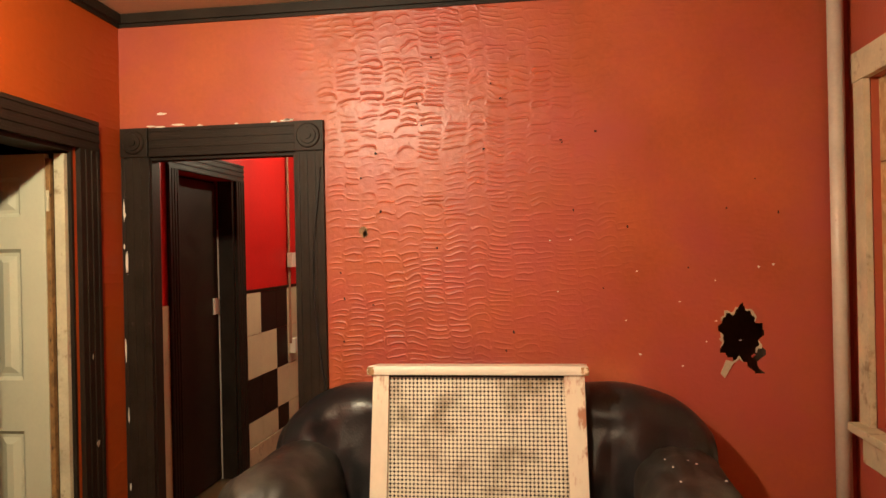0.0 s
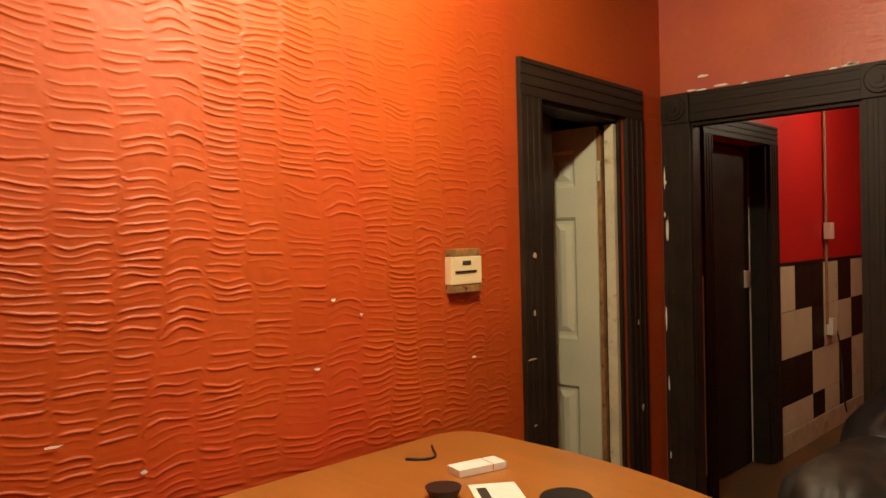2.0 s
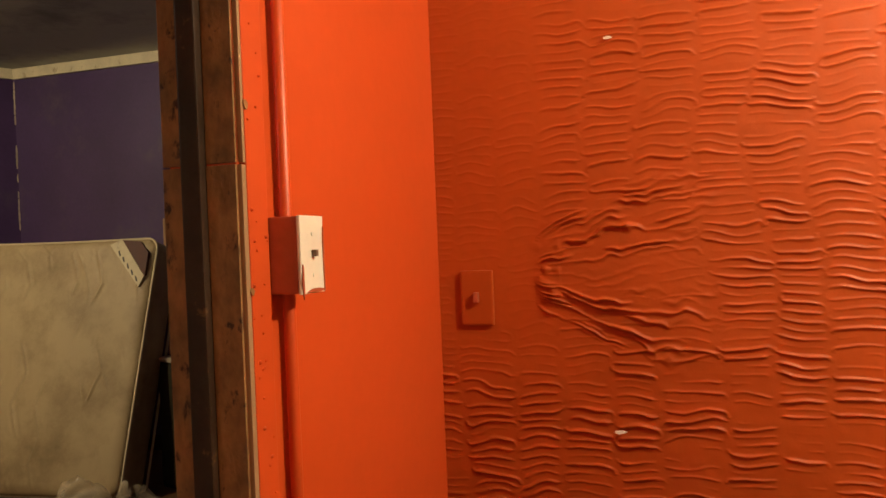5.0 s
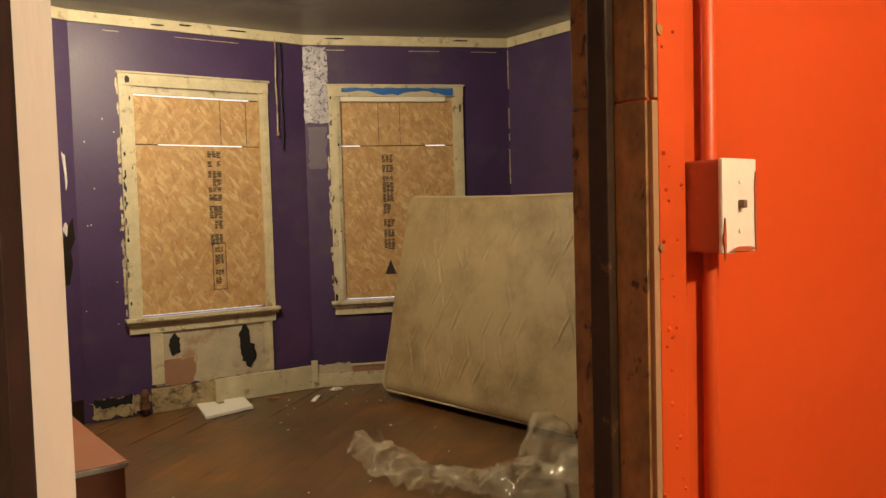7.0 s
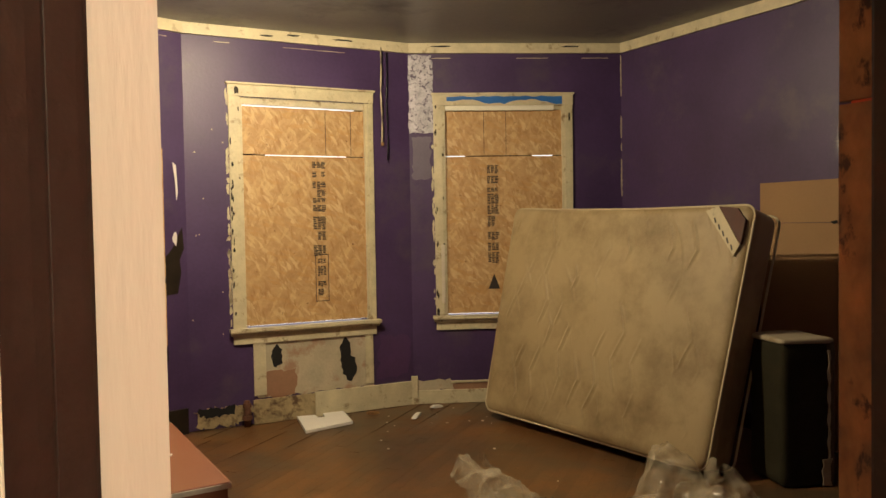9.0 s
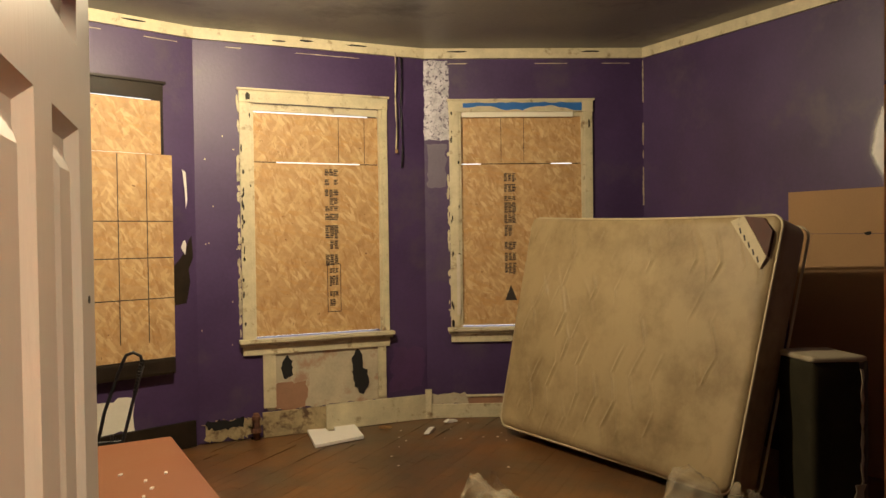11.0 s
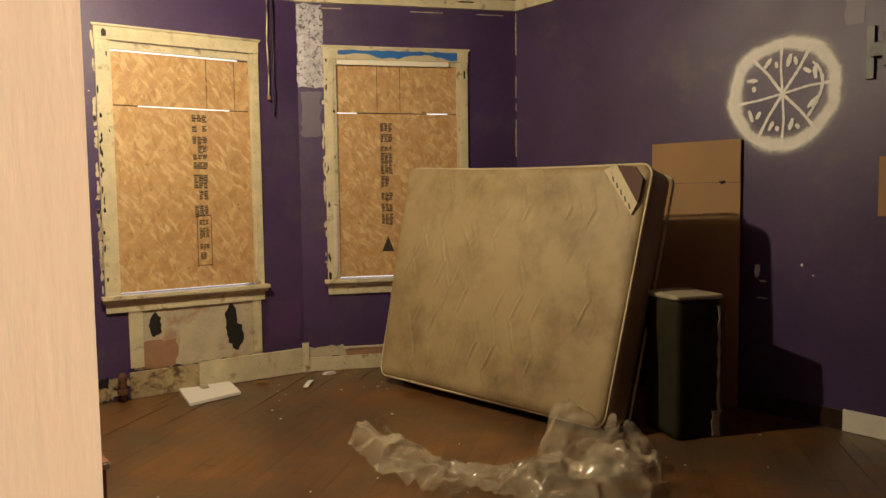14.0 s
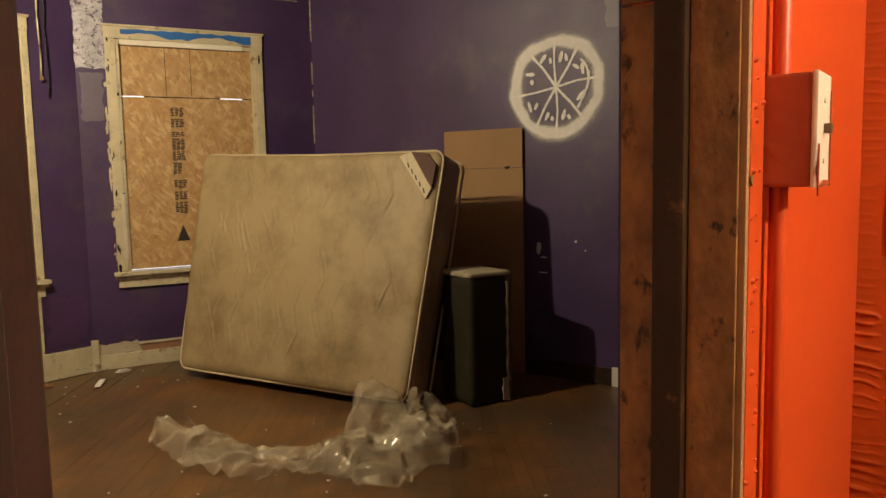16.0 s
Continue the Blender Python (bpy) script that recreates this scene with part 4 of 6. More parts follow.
part("head_casing", one((0.842, 0.004, 2.062), (1.65, 0.010, 2.16), mS, 0.003), ORANGE, case_s)
def upright(pts, z0, z1):
    """An upright board whose plan is a closed outline."""
    bm = nb()
    lo = [bm.verts.new((x, y, z0)) for x, y in pts]
    hi = [bm.verts.new((x, y, z1)) for x, y in pts]
    bm.faces.new(lo), bm.faces.new(hi[::-1])
    for i in range(len(pts)):
        j = (i + 1) % len(pts)
        bm.faces.new((lo[i], lo[j], hi[j], hi[i]))
    return bm


part("hinge_jamb", upright([(1.5560, -0.036), (1.5560, 0.054), (1.5575, 0.0570), (1.5600, 0.0600), (1.5690, 0.0695), (1.5810, 0.0695), (1.5810, -0.036)], 0, 2.06), WORN_BLACK, case_s)
part("casing_bead", upright([(1.5694, 0.0700), (1.5702, 0.0725), (1.5745, 0.0790), (1.5795, 0.0850), (1.5838, 0.0905), (1.5848, 0.0905), (1.5848, 0.0700)], 0, 2.10), WORN_BLACK, case_s, "black rounded casing edge, scuffed to brown")
bm = nb()
rnd = random.Random(11)
rows = []
for z in np.linspace(0, 2.1, 140):
    w = 0.0035 + 0.0030 * math.sin(z * 7.3 + 0.6) + 0.0018 * math.sin(z * 17 + 1) + rnd.uniform(-0.0006, 0.0006)
    rows.append([bm.verts.new((1.5833 + x * max(0.0016, w) / 0.009, 0.0892 + y * max(0.0016, w) / 0.009, z)) for x, y in ((0, 0), (0.0004, 0.0062), (0.0028, 0.0110), (0.0065, 0.0115), (0.0065, 0))])
for a, b in zip(rows, rows[1:]):
    for i in range(5):
        j = (i + 1) % 5
        bm.faces.new((a[i], a[j], b[j], b[i]))
part("caulk_line", bm, WHITE, case_s, "cream line of old caulk", kind="stuff")
rnd = random.Random(12)
bm = nb()
for k in range(70):
    u, z, s = rnd.choice((0.853, 0.87, 0.885)) + rnd.uniform(-0.008, 0.008), rnd.uniform(0.2, 2.1), rnd.uniform(0.0012, 0.003)
    rod(bm, mS @ Vector((u, 0.0078, z)), mS @ Vector((u, 0.0085 + s, z)), s * 1.3, s * 0.5, 7)
part("paint_drip", bm, ORANGE, case_s, kind="stuff")
chips(mS, [(0.892, 1.71, 0.0045, 0.006), (0.893, 1.452, 0.004, 0.005), (0.886, 1.08, 0.003, 0.004)], JAMB_WOOD, case_s, "nail_hole", y=0.0083, seed=230)

# crusty plaster east of the doorway
plaster_skin("plaster_coat", mS, 3.28, 0.02, RH, [(-1, 1.5945, -1, 9)], RED, wall_south, 3.0, 0.0025, lambda u, z: 0.9 + 0 * u, du=0.008, dz=0.004, lift=0.012, thin=0.005, stray=3.0,
             swirl=lambda u, z: 0.030 * np.exp(-np.clip((u - 1.61) / 0.10, 0, 9) ** 2) + 0.0022 * smooth_noise(u * 40, z * 26, 66.0) + 0.0012 * smooth_noise(u * 90, z * 60, 67.0))
chips(mS, [(1.599 + rnd.uniform(-0.006, 0.012), 1.06 + rnd.uniform(-0.10, 0.16), rnd.uniform(0.002, 0.006), rnd.uniform(0.005, 0.016)) for _ in range(30)], PAPER, wall_south, "bare_fleck", y=0.041, seed=260, t=0.008)

# white panel door swung into the purple room
hinge = Vector((1.5235, -0.042, 0.0))
far = Vector((1.4475, -0.908, 0.0))
white_door = thing("panel_door", hinge, "white six-panel door swung open into the purple room", "door")
mdoor = fr(far, hinge - far)
panel_door(white_door, mdoor, 0.872, 2.03, 0.034, DOOR_WHITE, ((0.22, 0.84), (0.96, 1.66), (1.76, 1.92)), ((0.122, 0.31), (0.40, 0.745)))
part("latch_hole", rod(nb(), mdoor @ Vector((0.065, 0.0005, 1.445)), mdoor @ Vector((0.065, 0.002, 1.445)), 0.005), BLACK_METAL, white_door)
part("knob", rod(rod(nb(), mdoor @ Vector((0.06, 0.0, 0.93)), mdoor @ Vector((0.06, 0.03, 0.93)), 0.011), mdoor @ Vector((0.06, 0.03, 0.93)), mdoor @ Vector((0.06, 0.058, 0.93)), 0.026, 0.018, 16), STEEL, white_door)


def ceiling_lamp(place, ceiling, label):
    lamp = thing("ceiling_lamp", (place[0], place[1], ceiling), label, "lamp")
    part("canopy", rod(nb(), (place[0], place[1], ceiling - 0.03), (place[0], place[1], ceiling - 0.001), 0.05, 0.065, 24), WHITE, lamp)
    part("socket", rod(nb(), (place[0], place[1], place[2] + 0.125), (place[0], place[1], ceiling - 0.03), 0.012 if ceiling - place[2] > 0.3 else 0.02), BLACK_METAL, lamp)
    part("bulb", puff(nb(), (place[0], place[1], place[2] + 0.085), (0.06, 0.06, 0.08), 0.028, 4), BULB, lamp, "lit bare bulb", True)


ceiling_lamp((0.65, 5.9, 2.5), 2.75, "bare lit bulb on the hall ceiling")
ceiling_lamp(RED_LAMP, RH, "bare lit bulb on the red room ceiling")
ceiling_lamp(PURPLE_LAMP, PH, "bare lit bulb hanging in the purple room")

# ---- hall beyond the north doorway ----
HX = -0.16
mH = fr((HX, 9.0, 0), (0, -1))


def hy(y):
    return 9.0 - y


hall, _ = wall("wall_hall_west", (HX, 9.0), (HX, 3.922), 0, 2.75, 0.14, [(hy(5.345), hy(4.53), -1, 2.05)], HALL_RED, "red hall wall above a black and white tiled dado")
hb = nb()
box(hb, (1.25, 3.922, 0), (1.4, 9.0, 2.75)), box(hb, (-0.3, 9.0, 0), (1.4, 9.1, 2.75))
tagged(part("wall_hall_far", hb, HALL_RED), "red hall walls", "wall", kind="structure")
tagged(part("ceiling_hall", one((-0.3, 3.92, 2.75), (1.4, 9.1, 2.85)), RED_CEIL), "tan hall ceiling", "ceiling", kind="structure")
case_h = thing("door_casing", (HX, 4.95, 0), "black casing round a dark hall doorway", "door casing", kind="structure")
part("side_casing", fluted(nb(), mH, hy(5.48), hy(5.345), 0, 2.05), BLACK, case_h)
part("side_casing", fluted(nb(), mH, hy(4.53), hy(4.42), 0, 2.05), BLACK, case_h)
part("head_casing", fluted(nb(), mH, hy(5.48), hy(4.42), 2.05, 2.17, True), BLACK, case_h)
part("jamb", one((hy(5.345) - 0.001, -0.10, 0), (hy(5.345) + 0.03, 0.003, 2.05), mH), BLACK, case_h)
part("bare_edge", one((hy(5.345) - 0.001, -0.14, 0), (hy(5.345) + 0.03, -0.102, 1.72), mH), STEEL, case_h, "pale worn door edge")
# added solid block; its black stands for the unlit room
tagged(part("hall_dark_block", one((-1.5, 4.3, 0), (-0.31, 5.6, 2.4)), DARK), "solid black block standing for the unlit room off the hall", "wall", kind="structure")
hd = thing("black_door", (HX - 0.12, 5.0, 0), "black door standing nearly shut in the hall doorway", "door")
part("slab", one((hy(5.30), -0.135, 0.01), (hy(4.54), -0.105, 2.03), mH), BLACK, hd)
part("latch", one((hy(5.29), -0.105, 1.14), (hy(5.22), -0.095, 1.25), mH), STEEL, hd)
cols = (5.482, 5.775, 6.09, 6.335, 6.66, 6.97, 7.28, 7.59)
zrows = (0.15, 0.33, 0.64, 0.955, 1.262)
look_of = ("wwkwkwk", "kkwwkwk", "wwkwwkw", "wkkwkwk")
for r in range(4):
    for c in range(7):
        mt = BLACK if look_of[r][c] == "k" else TILE_CREAM
        tile = one((hy(cols[c + 1]) + 0.002, 0.002, zrows[r] + 0.002), (hy(cols[c]) - 0.002, 0.012, zrows[r + 1] - 0.002), mH, 0.002)
        part("tile", tile, mt, hall)
part("tile", one((hy(4.415), 0.002, 0.15), (hy(3.93), 0.012, 1.262), mH, 0.002), TILE_CREAM, hall)
part("dado_trim", one((hy(7.6), 0.002, 1.264), (hy(5.485), 0.016, 1.285), mH, 0.002), BLACK, hall)
part("baseboard", one((hy(7.6), 0.002, 0.0), (hy(5.485), 0.018, 0.148), mH, 0.003), CREAM, hall)
hc = thing("conduit", (HX, 6.38, 1.5), "cream surface conduit with switch and outlet boxes in the hall", "conduit")
part("pipe", rod(nb(), mH @ Vector((hy(6.38), 0.02, 0.80)), mH @ Vector((hy(6.38), 0.02, 2.74)), 0.011), PINKISH, hc)
part("switch", one((hy(6.44), 0.014, 1.43), (hy(6.35), 0.06, 1.55), mH, 0.003), WHITE, hc)
part("outlet", one((hy(6.47), 0.014, 0.72), (hy(6.38), 0.06, 0.84), mH, 0.003), WHITE, hc)
part("cord", tube(nb(), [mH @ Vector((hy(6.5 + 0.03 * math.sin(k)), 0.05 + 0.01 * k, 0.74 - 0.10 * k)) for k in range(7)], 0.006, 6), BLACK_METAL, hc, smooth=True)
fl = thing("floor_cable", (0.5, 4.6, 0), "black cable trailing over the hall floor", "cable")
part("cord", tube(nb(), [(0.15 + 0.12 * k, 4.3 + 0.22 * math.sin(k * 0.9), 0.008) for k in range(9)], 0.007, 6), BLACK_METAL, fl, smooth=True)


# ---- things of the purple room ----
def stamp(parent, m, u, z0, z1, w, y, seed):
    """Unreadable printing on a board: bars and marks of its size."""
    rnd = random.Random(seed)
    bm = nb()
    z = z1
    while z > z0:
        h = rnd.uniform(0.03, 0.10)
        for c in range(3):
            a = u - w / 2 + c * w / 3
            if rnd.random() < 0.8:
                zz = z
                while zz > z - h:
                    d = rnd.uniform(0.008, 0.018)
                    box(bm, (a, y, zz - d * 0.68), (a + w / 3 * rnd.uniform(0.6, 1.0), y + 0.0012, zz), m)
                    zz -= d
        z -= h + rnd.uniform(0.015, 0.05)
    return part("stamp_bars", bm, INK, parent, "black printed marks", kind="stuff")


BOARDS = {}


def window_unit(label, m, o, b, split, place, tape=False):
    """A boarded sash window. o: outer casing (u0, u1, z0 sill, z1); b: board (u0, u1, z0, z1)."""
    w = thing("window", place, label, "window", kind="structure")
    u0, u1, z0, z1 = o
    part("side_casing", one((u0, 0.002, z0), (b[0] - 0.025, 0.026, z1 - 0.10), m, 0.004), CREAM, w)
    part("side_casing", one((b[1] + 0.025, 0.002, z0), (u1, 0.026, z1 - 0.10), m, 0.004), CREAM, w)
    part("head_casing", one((u0 - 0.004, 0.002, z1 - 0.10), (u1 + 0.004, 0.028, z1 - 0.008), m, 0.004), CREAM, w)
    part("head_cap", one((u0 - 0.016, 0.002, z1 - 0.010), (u1 + 0.016, 0.042, z1 + 0.006), m, 0.004), CREAM, w)
    for a in (b[0] - 0.026, b[1]):
        part("sash_stop", one((a, -0.035, z0), (a + 0.026, 0.012, z1 - 0.10), m, 0.003), CREAM, w)
    part("sash_rail", one((b[0], -0.035, b[3] + 0.010), (b[1], -0.005, z1 - 0.10), m, 0.003), CREAM, w)
    if tape:
        part("sash_bar", one((b[0] + 0.004, -0.018, b[3] + 0.004), (b[1] - 0.07, 0.014, b[3] + 0.046), m, 0.004), WHITE, w, "bare white bar under the head casing")
    # added black piece: shuts out the daylight at one end of the top gap
    part("gap_blackout", one((b[1] - 0.07, -0.06, b[3] - 0.03), (b[1] + 0.02, -0.05, b[3] + 0.05), m), DARK, w)
    part("sill", one((u0 - 0.03, 0.002, z0 - 0.03), (u1 + 0.03, 0.075, z0), m, 0.008), CREAM, w)
    part("sill_bead", one((u0 - 0.02, 0.002, z0 - 0.055), (u1 + 0.02, 0.05, z0 - 0.031), m, 0.008), CREAM, w)
    part("apron", one((u0, 0.002, z0 - 0.125), (u1, 0.024, z0 - 0.056), m, 0.004), CREAM, w)
    BOARDS[w] = part("board", one((b[0], -0.030, z0 + 0.012), (b[1], -0.012, split), m), OSB, w)
    part("board", one((b[0], -0.036, split + 0.009), (b[1], -0.020, b[3] + (0.0 if not tape else 0.019)), m), OSB, w)
    # daylight behind the boards
    part("pane", one((b[0] - 0.02, -0.10, z0), (b[1] + 0.02, -0.095, z1 - 0.09), m), DAY, w, "bright pane seen through gaps between the boards")
    # added black pieces that shorten the daylight strip between the boards
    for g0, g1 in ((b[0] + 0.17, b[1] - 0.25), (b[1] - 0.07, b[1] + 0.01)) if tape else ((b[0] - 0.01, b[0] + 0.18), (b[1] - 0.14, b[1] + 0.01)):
        part("gap_blackout", one((g0, -0.06, split - 0.03), (g1, -0.05, split + 0.04), m), DARK, w)
    rnd = random.Random(int(u0 * 1000))
    lines = nb()
    for k in (0.33, 0.52) if tape else (0.67, 0.885):
        u = b[0] + k * (b[1] - b[0])
        box(lines, (u, -0.020, split + 0.014), (u + 0.004, -0.0186, b[3]), m)
    part("pencil_line", lines, INK, w, kind="stuff")
    chips(m, [(u0 + rnd.choice((0.01, 0.02, 0.075)), rnd.uniform(z0, z1), rnd.uniform(0.004, 0.008), rnd.uniform(0.008, 0.03)) for _ in range(22)], DARK, w, "worn_spot", y=0.0262, seed=int(u0 * 700))
    chips(m, [(u0 - 0.006 + rnd.uniform(-0.01, 0.004), rnd.uniform(z0, z1), rnd.uniform(0.005, 0.014), rnd.uniform(0.01, 0.05)) for _ in range(26)], CREAM, w, "cream_smear", y=0.0025, seed=int(u0 * 900) + 5)
    chips(m, [(u0 + 0.06, z1 - 0.055, 0.022, 0.03)] if not tape else [(u1 - 0.03, z1 - 0.2, 0.01, 0.04)], BLACK, w, "black_smear", y=0.0285, seed=7)
    return w


win_m = window_unit("boarded window with worn cream casing and a strip of daylight", mM, (0.323, 1.487, 0.755, 2.635), (0.428, 1.418, 0.77, 2.47), 2.09, (0.0, -5.5, 0.6))
stamp(BOARDS[win_m], mM, 1.03, 1.32, 2.05, 0.11, -0.0115, 4)
fm = nb()
for a, b in (((0.985, 0.925), (1.095, 0.931)), ((0.985, 1.30), (1.095, 1.306)), ((0.985, 0.925), (0.990, 1.306)), ((1.090, 0.925), (1.095, 1.306))):
    box(fm, (a[0], -0.0115, a[1]), (b[0], -0.0102, b[1]), mM)
part("stamp_frame", fm, INK, BOARDS[win_m], kind="stuff")
stamp(BOARDS[win_m], mM, 1.04, 0.96, 1.27, 0.07, -0.0115, 14)
win_r = window_unit("boarded window with blue tape along its cream head casing", mR, (0.205, 1.40, 0.755, 2.635), (0.305, 1.31, 0.77, 2.49), 2.105, (-1.8, -5.2, 0.6), tape=True)
stamp(BOARDS[win_r], mR, 0.71, 1.20, 2.03, 0.10, -0.0115, 9)
bm = nb()
prism(bm, [(0.66, 0.97), (0.76, 0.97), (0.71, 1.10)], mR, -0.0115, -0.0102)
part("stamp_mark", bm, INK, BOARDS[win_r])
bm = nb()
rnd = random.Random(31)
top = [(0.32 + 0.045 * k, 2.612 + rnd.uniform(-0.006, 0.004)) for k in range(23)]
low = [(0.32 + 0.045 * k, 2.565 + 0.018 * math.sin(k * 0.5) + rnd.uniform(-0.008, 0.008)) for k in range(23)][::-1]
prism(bm, top + low, mR, 0.0282, 0.030)
part("tape", bm, BLUE, win_r, "torn blue masking tape")
part("grey_strip", one((0.255, 0.0262, 0.86), (0.285, 0.030, 1.36), mR), STEEL, win_r, "grey metal strip on the casing")

# the east bay window, black trim and a gridded board
win_l = thing("window", (1.4, -5.3, 0.6), "window boarded with a pencil-gridded strand board, black trim", "window", kind="structure")
part("head_casing", one((0.40, 0.002, 2.50), (1.60, 0.03, 2.61), mL, 0.004), BLACK, win_l)
part("head_cap", one((0.38, 0.002, 2.61), (1.615, 0.045, 2.63), mL, 0.004), BLACK, win_l)
part("side_casing", one((1.545, 0.002, 0.68), (1.60, 0.026, 2.50), mL, 0.004), BLACK, win_l)
part("side_casing", one((0.42, 0.002, 0.68), (0.52, 0.026, 2.50), mL, 0.004), BLACK, win_l)
part("sill", one((0.38, 0.002, 0.56), (1.645, 0.07, 0.68), mL, 0.02), BLACK, win_l)
part("board", one((0.50, 0.027, 2.115), (1.572, 0.045, 2.488), mL), OSB, win_l)
gridded = part("board", one((0.60, 0.046, 0.682), (1.640, 0.064, 2.110), mL), OSB, win_l)
part("pane", one((0.52, -0.10, 0.72), (1.56, -0.095, 2.52), mL), DAY, win_l, "bright pane behind the boards")
g = nb()
for u in (0.82, 1.03, 1.26, 1.455):
    box(g, (u, 0.0641, 0.80), (u + 0.006, 0.065, 2.105), mL)
for z in (1.10, 1.385, 1.64):
    box(g, (0.60, 0.0641, z), (1.638, 0.065, z + 0.007), mL)
part("pencil_line", g, INK, gridded, kind="stuff")

# cornice and baseboards
for m, length, par in ((mM, 1.82, wall_m), (mR, 1.837, wall_r), (mL, 1.834, wall_l), (mRW, 4.6, wall_rw), (mLW, 4.9, wall_lw)):
    part("cornice", one((0.0, 0.002, PH - 0.085), (length, 0.028, PH - 0.001), m, 0.004), CREAM, par, "cream strip of bare cornice")
    rnd = random.Random(int(length * 100))
    chips(m, [(rnd.uniform(0.1, length - 0.1), PH - rnd.choice((0.03, 0.05)), rnd.uniform(0.05, 0.13), 0.007) for _ in range(3)], DARK, par, "torn_slot", y=0.0285, seed=int(length * 55))
    bm = nb()
    for _ in range(5):
        u = rnd.uniform(0.1, length - 0.3)
        prism(bm, ragged(u, PH - 0.125, u + rnd.uniform(0.08, 0.25), PH - 0.120, 0.0015, 0.03, int(u * 99)), m, 0.0015, 0.003)
    part("bare_streak", bm, CREAM, par, kind="stuff")
part("baseboard", one((0.03, 0.002, 0.0), (1.80, 0.024, 0.115), mR, 0.004), CREAM, wall_r, "cream baseboard with torn paint")
part("baseboard_cap", one((0.32, 0.002, 0.172), (1.80, 0.02, 0.190), mR, 0.004), CREAM, wall_r)
bm = nb()
prism(bm, ragged(0.02, 0.11, 0.36, 0.20, 0.014, 0.03, 4), mR, 0.0015, 0.008)
part("bare_plaster", bm, PLASTER, wall_r)
bm = nb()
prism(bm, ragged(0.34, 0.105, 0.75, 0.172, 0.012, 0.03, 6), mR, 0.0015, 0.010)
part("bare_lath", bm, PINKISH, wall_r)
part("corner_block", one((-0.02, 0.002, 0.0), (0.035, 0.04, 0.24), mR, 0.004), CREAM, wall_r)

# bare plaster and broken holes under the middle window
GRIMY = material("grimy_plaster", (0.40, 0.31, 0.17), 0.8, 0.6, 1.2, 12, 60, 0.5, stain=(0.10, 0.055, 0.03), stain_scale=9, stain_from=0.50, stain_to=0.62)
bm = nb()
prism(bm, ragged(0.50, 0.20, 1.455, 0.635, 0.010, 0.035, 11), mM, 0.0015, 0.006)
part("bare_plaster", bm, PLASTER, wall_m, "patch of bare cream plaster")
part("pilaster_strip", one((0.47, 0.006, 0.22), (0.565, 0.018, 0.63), mM, 0.003), CREAM, wall_m)
part("pilaster_strip", one((1.385, 0.006, 0.22), (1.455, 0.018, 0.63), mM, 0.003), CREAM, wall_m)
bm = nb()
prism(bm, ragged(0.56, 0.20, 0.80, 0.40, 0.014, 0.03, 13), mM, 0.0065, 0.009)
part("pink_undercoat", bm, PINKISH, wall_m)
for k, (u, z, ru, rz) in enumerate(((0.655, 0.515, 0.042, 0.085), (1.215, 0.50, 0.050, 0.115), (1.245, 0.38, 0.060, 0.11))):
    bm = nb()
    prism(bm, splotch(u, z, ru, rz, 0.22, 20, 40 + k), mM, 0.0062 + 0.0003 * k, 0.0085 + 0.0003 * k)
    part("broken_hole", bm, DARK, wall_m, "dark hole broken into the wall")
part("baseboard", one((0.95, 0.002, 0.0), (1.80, 0.03, 0.20), mM, 0.004), CREAM, wall_m)
part("baseboard", one((0.46, 0.002, 0.0), (0.95, 0.026, 0.19), mM, 0.004), GRIMY, wall_m, "stained plaster baseboard")
bm = nb()
prism(bm, ragged(0.03, 0.015, 0.45, 0.155, 0.022, 0.022, 17), mM, 0.0015, 0.012)
part("torn_corner", bm, GRIMY, wall_m, "grimy broken skirting")
bm = nb()
prism(bm, ragged(0.05, 0.10, 0.31, 0.165, 0.016, 0.02, 19), mM, 0.0122, 0.014)
part("vent_slot", bm, DARK, wall_m)
RUST = material("rusty_iron", (0.13, 0.052, 0.026), 0.8, 0.5, 1.4, 16, 80, 0.5)
stub = thing("pipe_stub", mM @ Vector((0.405, 0.05, 0)), "short rusty iron pipe stub by the skirting", "pipe")
part("pipe", rod(nb(), mM @ Vector((0.405, 0.05, 0.0)), mM @ Vector((0.405, 0.05, 0.20)), 0.026, 0.022, 14), RUST, stub, smooth=True)
for low, r in ((0.055, 0.040), (0.15, 0.034)):
    part("collar", rod(nb(), mM @ Vector((0.405, 0.05, low)), mM @ Vector((0.405, 0.05, low + 0.03)), r, r - 0.004, 14), RUST, stub)
part("baseboard", one((0.02, 0.002, 0.0), (1.80, 0.03, 0.19), mL, 0.004), BLACK, wall_l, "black baseboard with scuffs")
bm = nb()
prism(bm, ragged(0.85, 0.195, 1.36, 0.42, 0.018, 0.04, 29), mL, 0.0015, 0.005)
part("bare_plaster", bm, WHITE, wall_l, "bare white patch in the purple paint")
bm = nb()
prism(bm, [(1.66, 1.04), (1.755, 1.05), (1.785, 1.20), (1.775, 1.30), (1.81, 1.38), (1.80, 1.54), (1.775, 1.50), (1.745, 1.42), (1.70, 1.36), (1.66, 1.32)], mL, 0.0015, 0.004)
part("torn_black_patch", bm, BLACK, wall_l)
bm = nb()
prism(bm, [(1.74, 2.02), (1.765, 2.0), (1.775, 1.80), (1.762, 1.74), (1.757, 1.86)], mL, 0.0015, 0.005)
prism(bm, splotch(1.742, 1.46, 0.016, 0.05, 0.4, 12, 61), mL, 0.0042, 0.007)
part("torn_white_patch", bm, PAPER, wall_l)
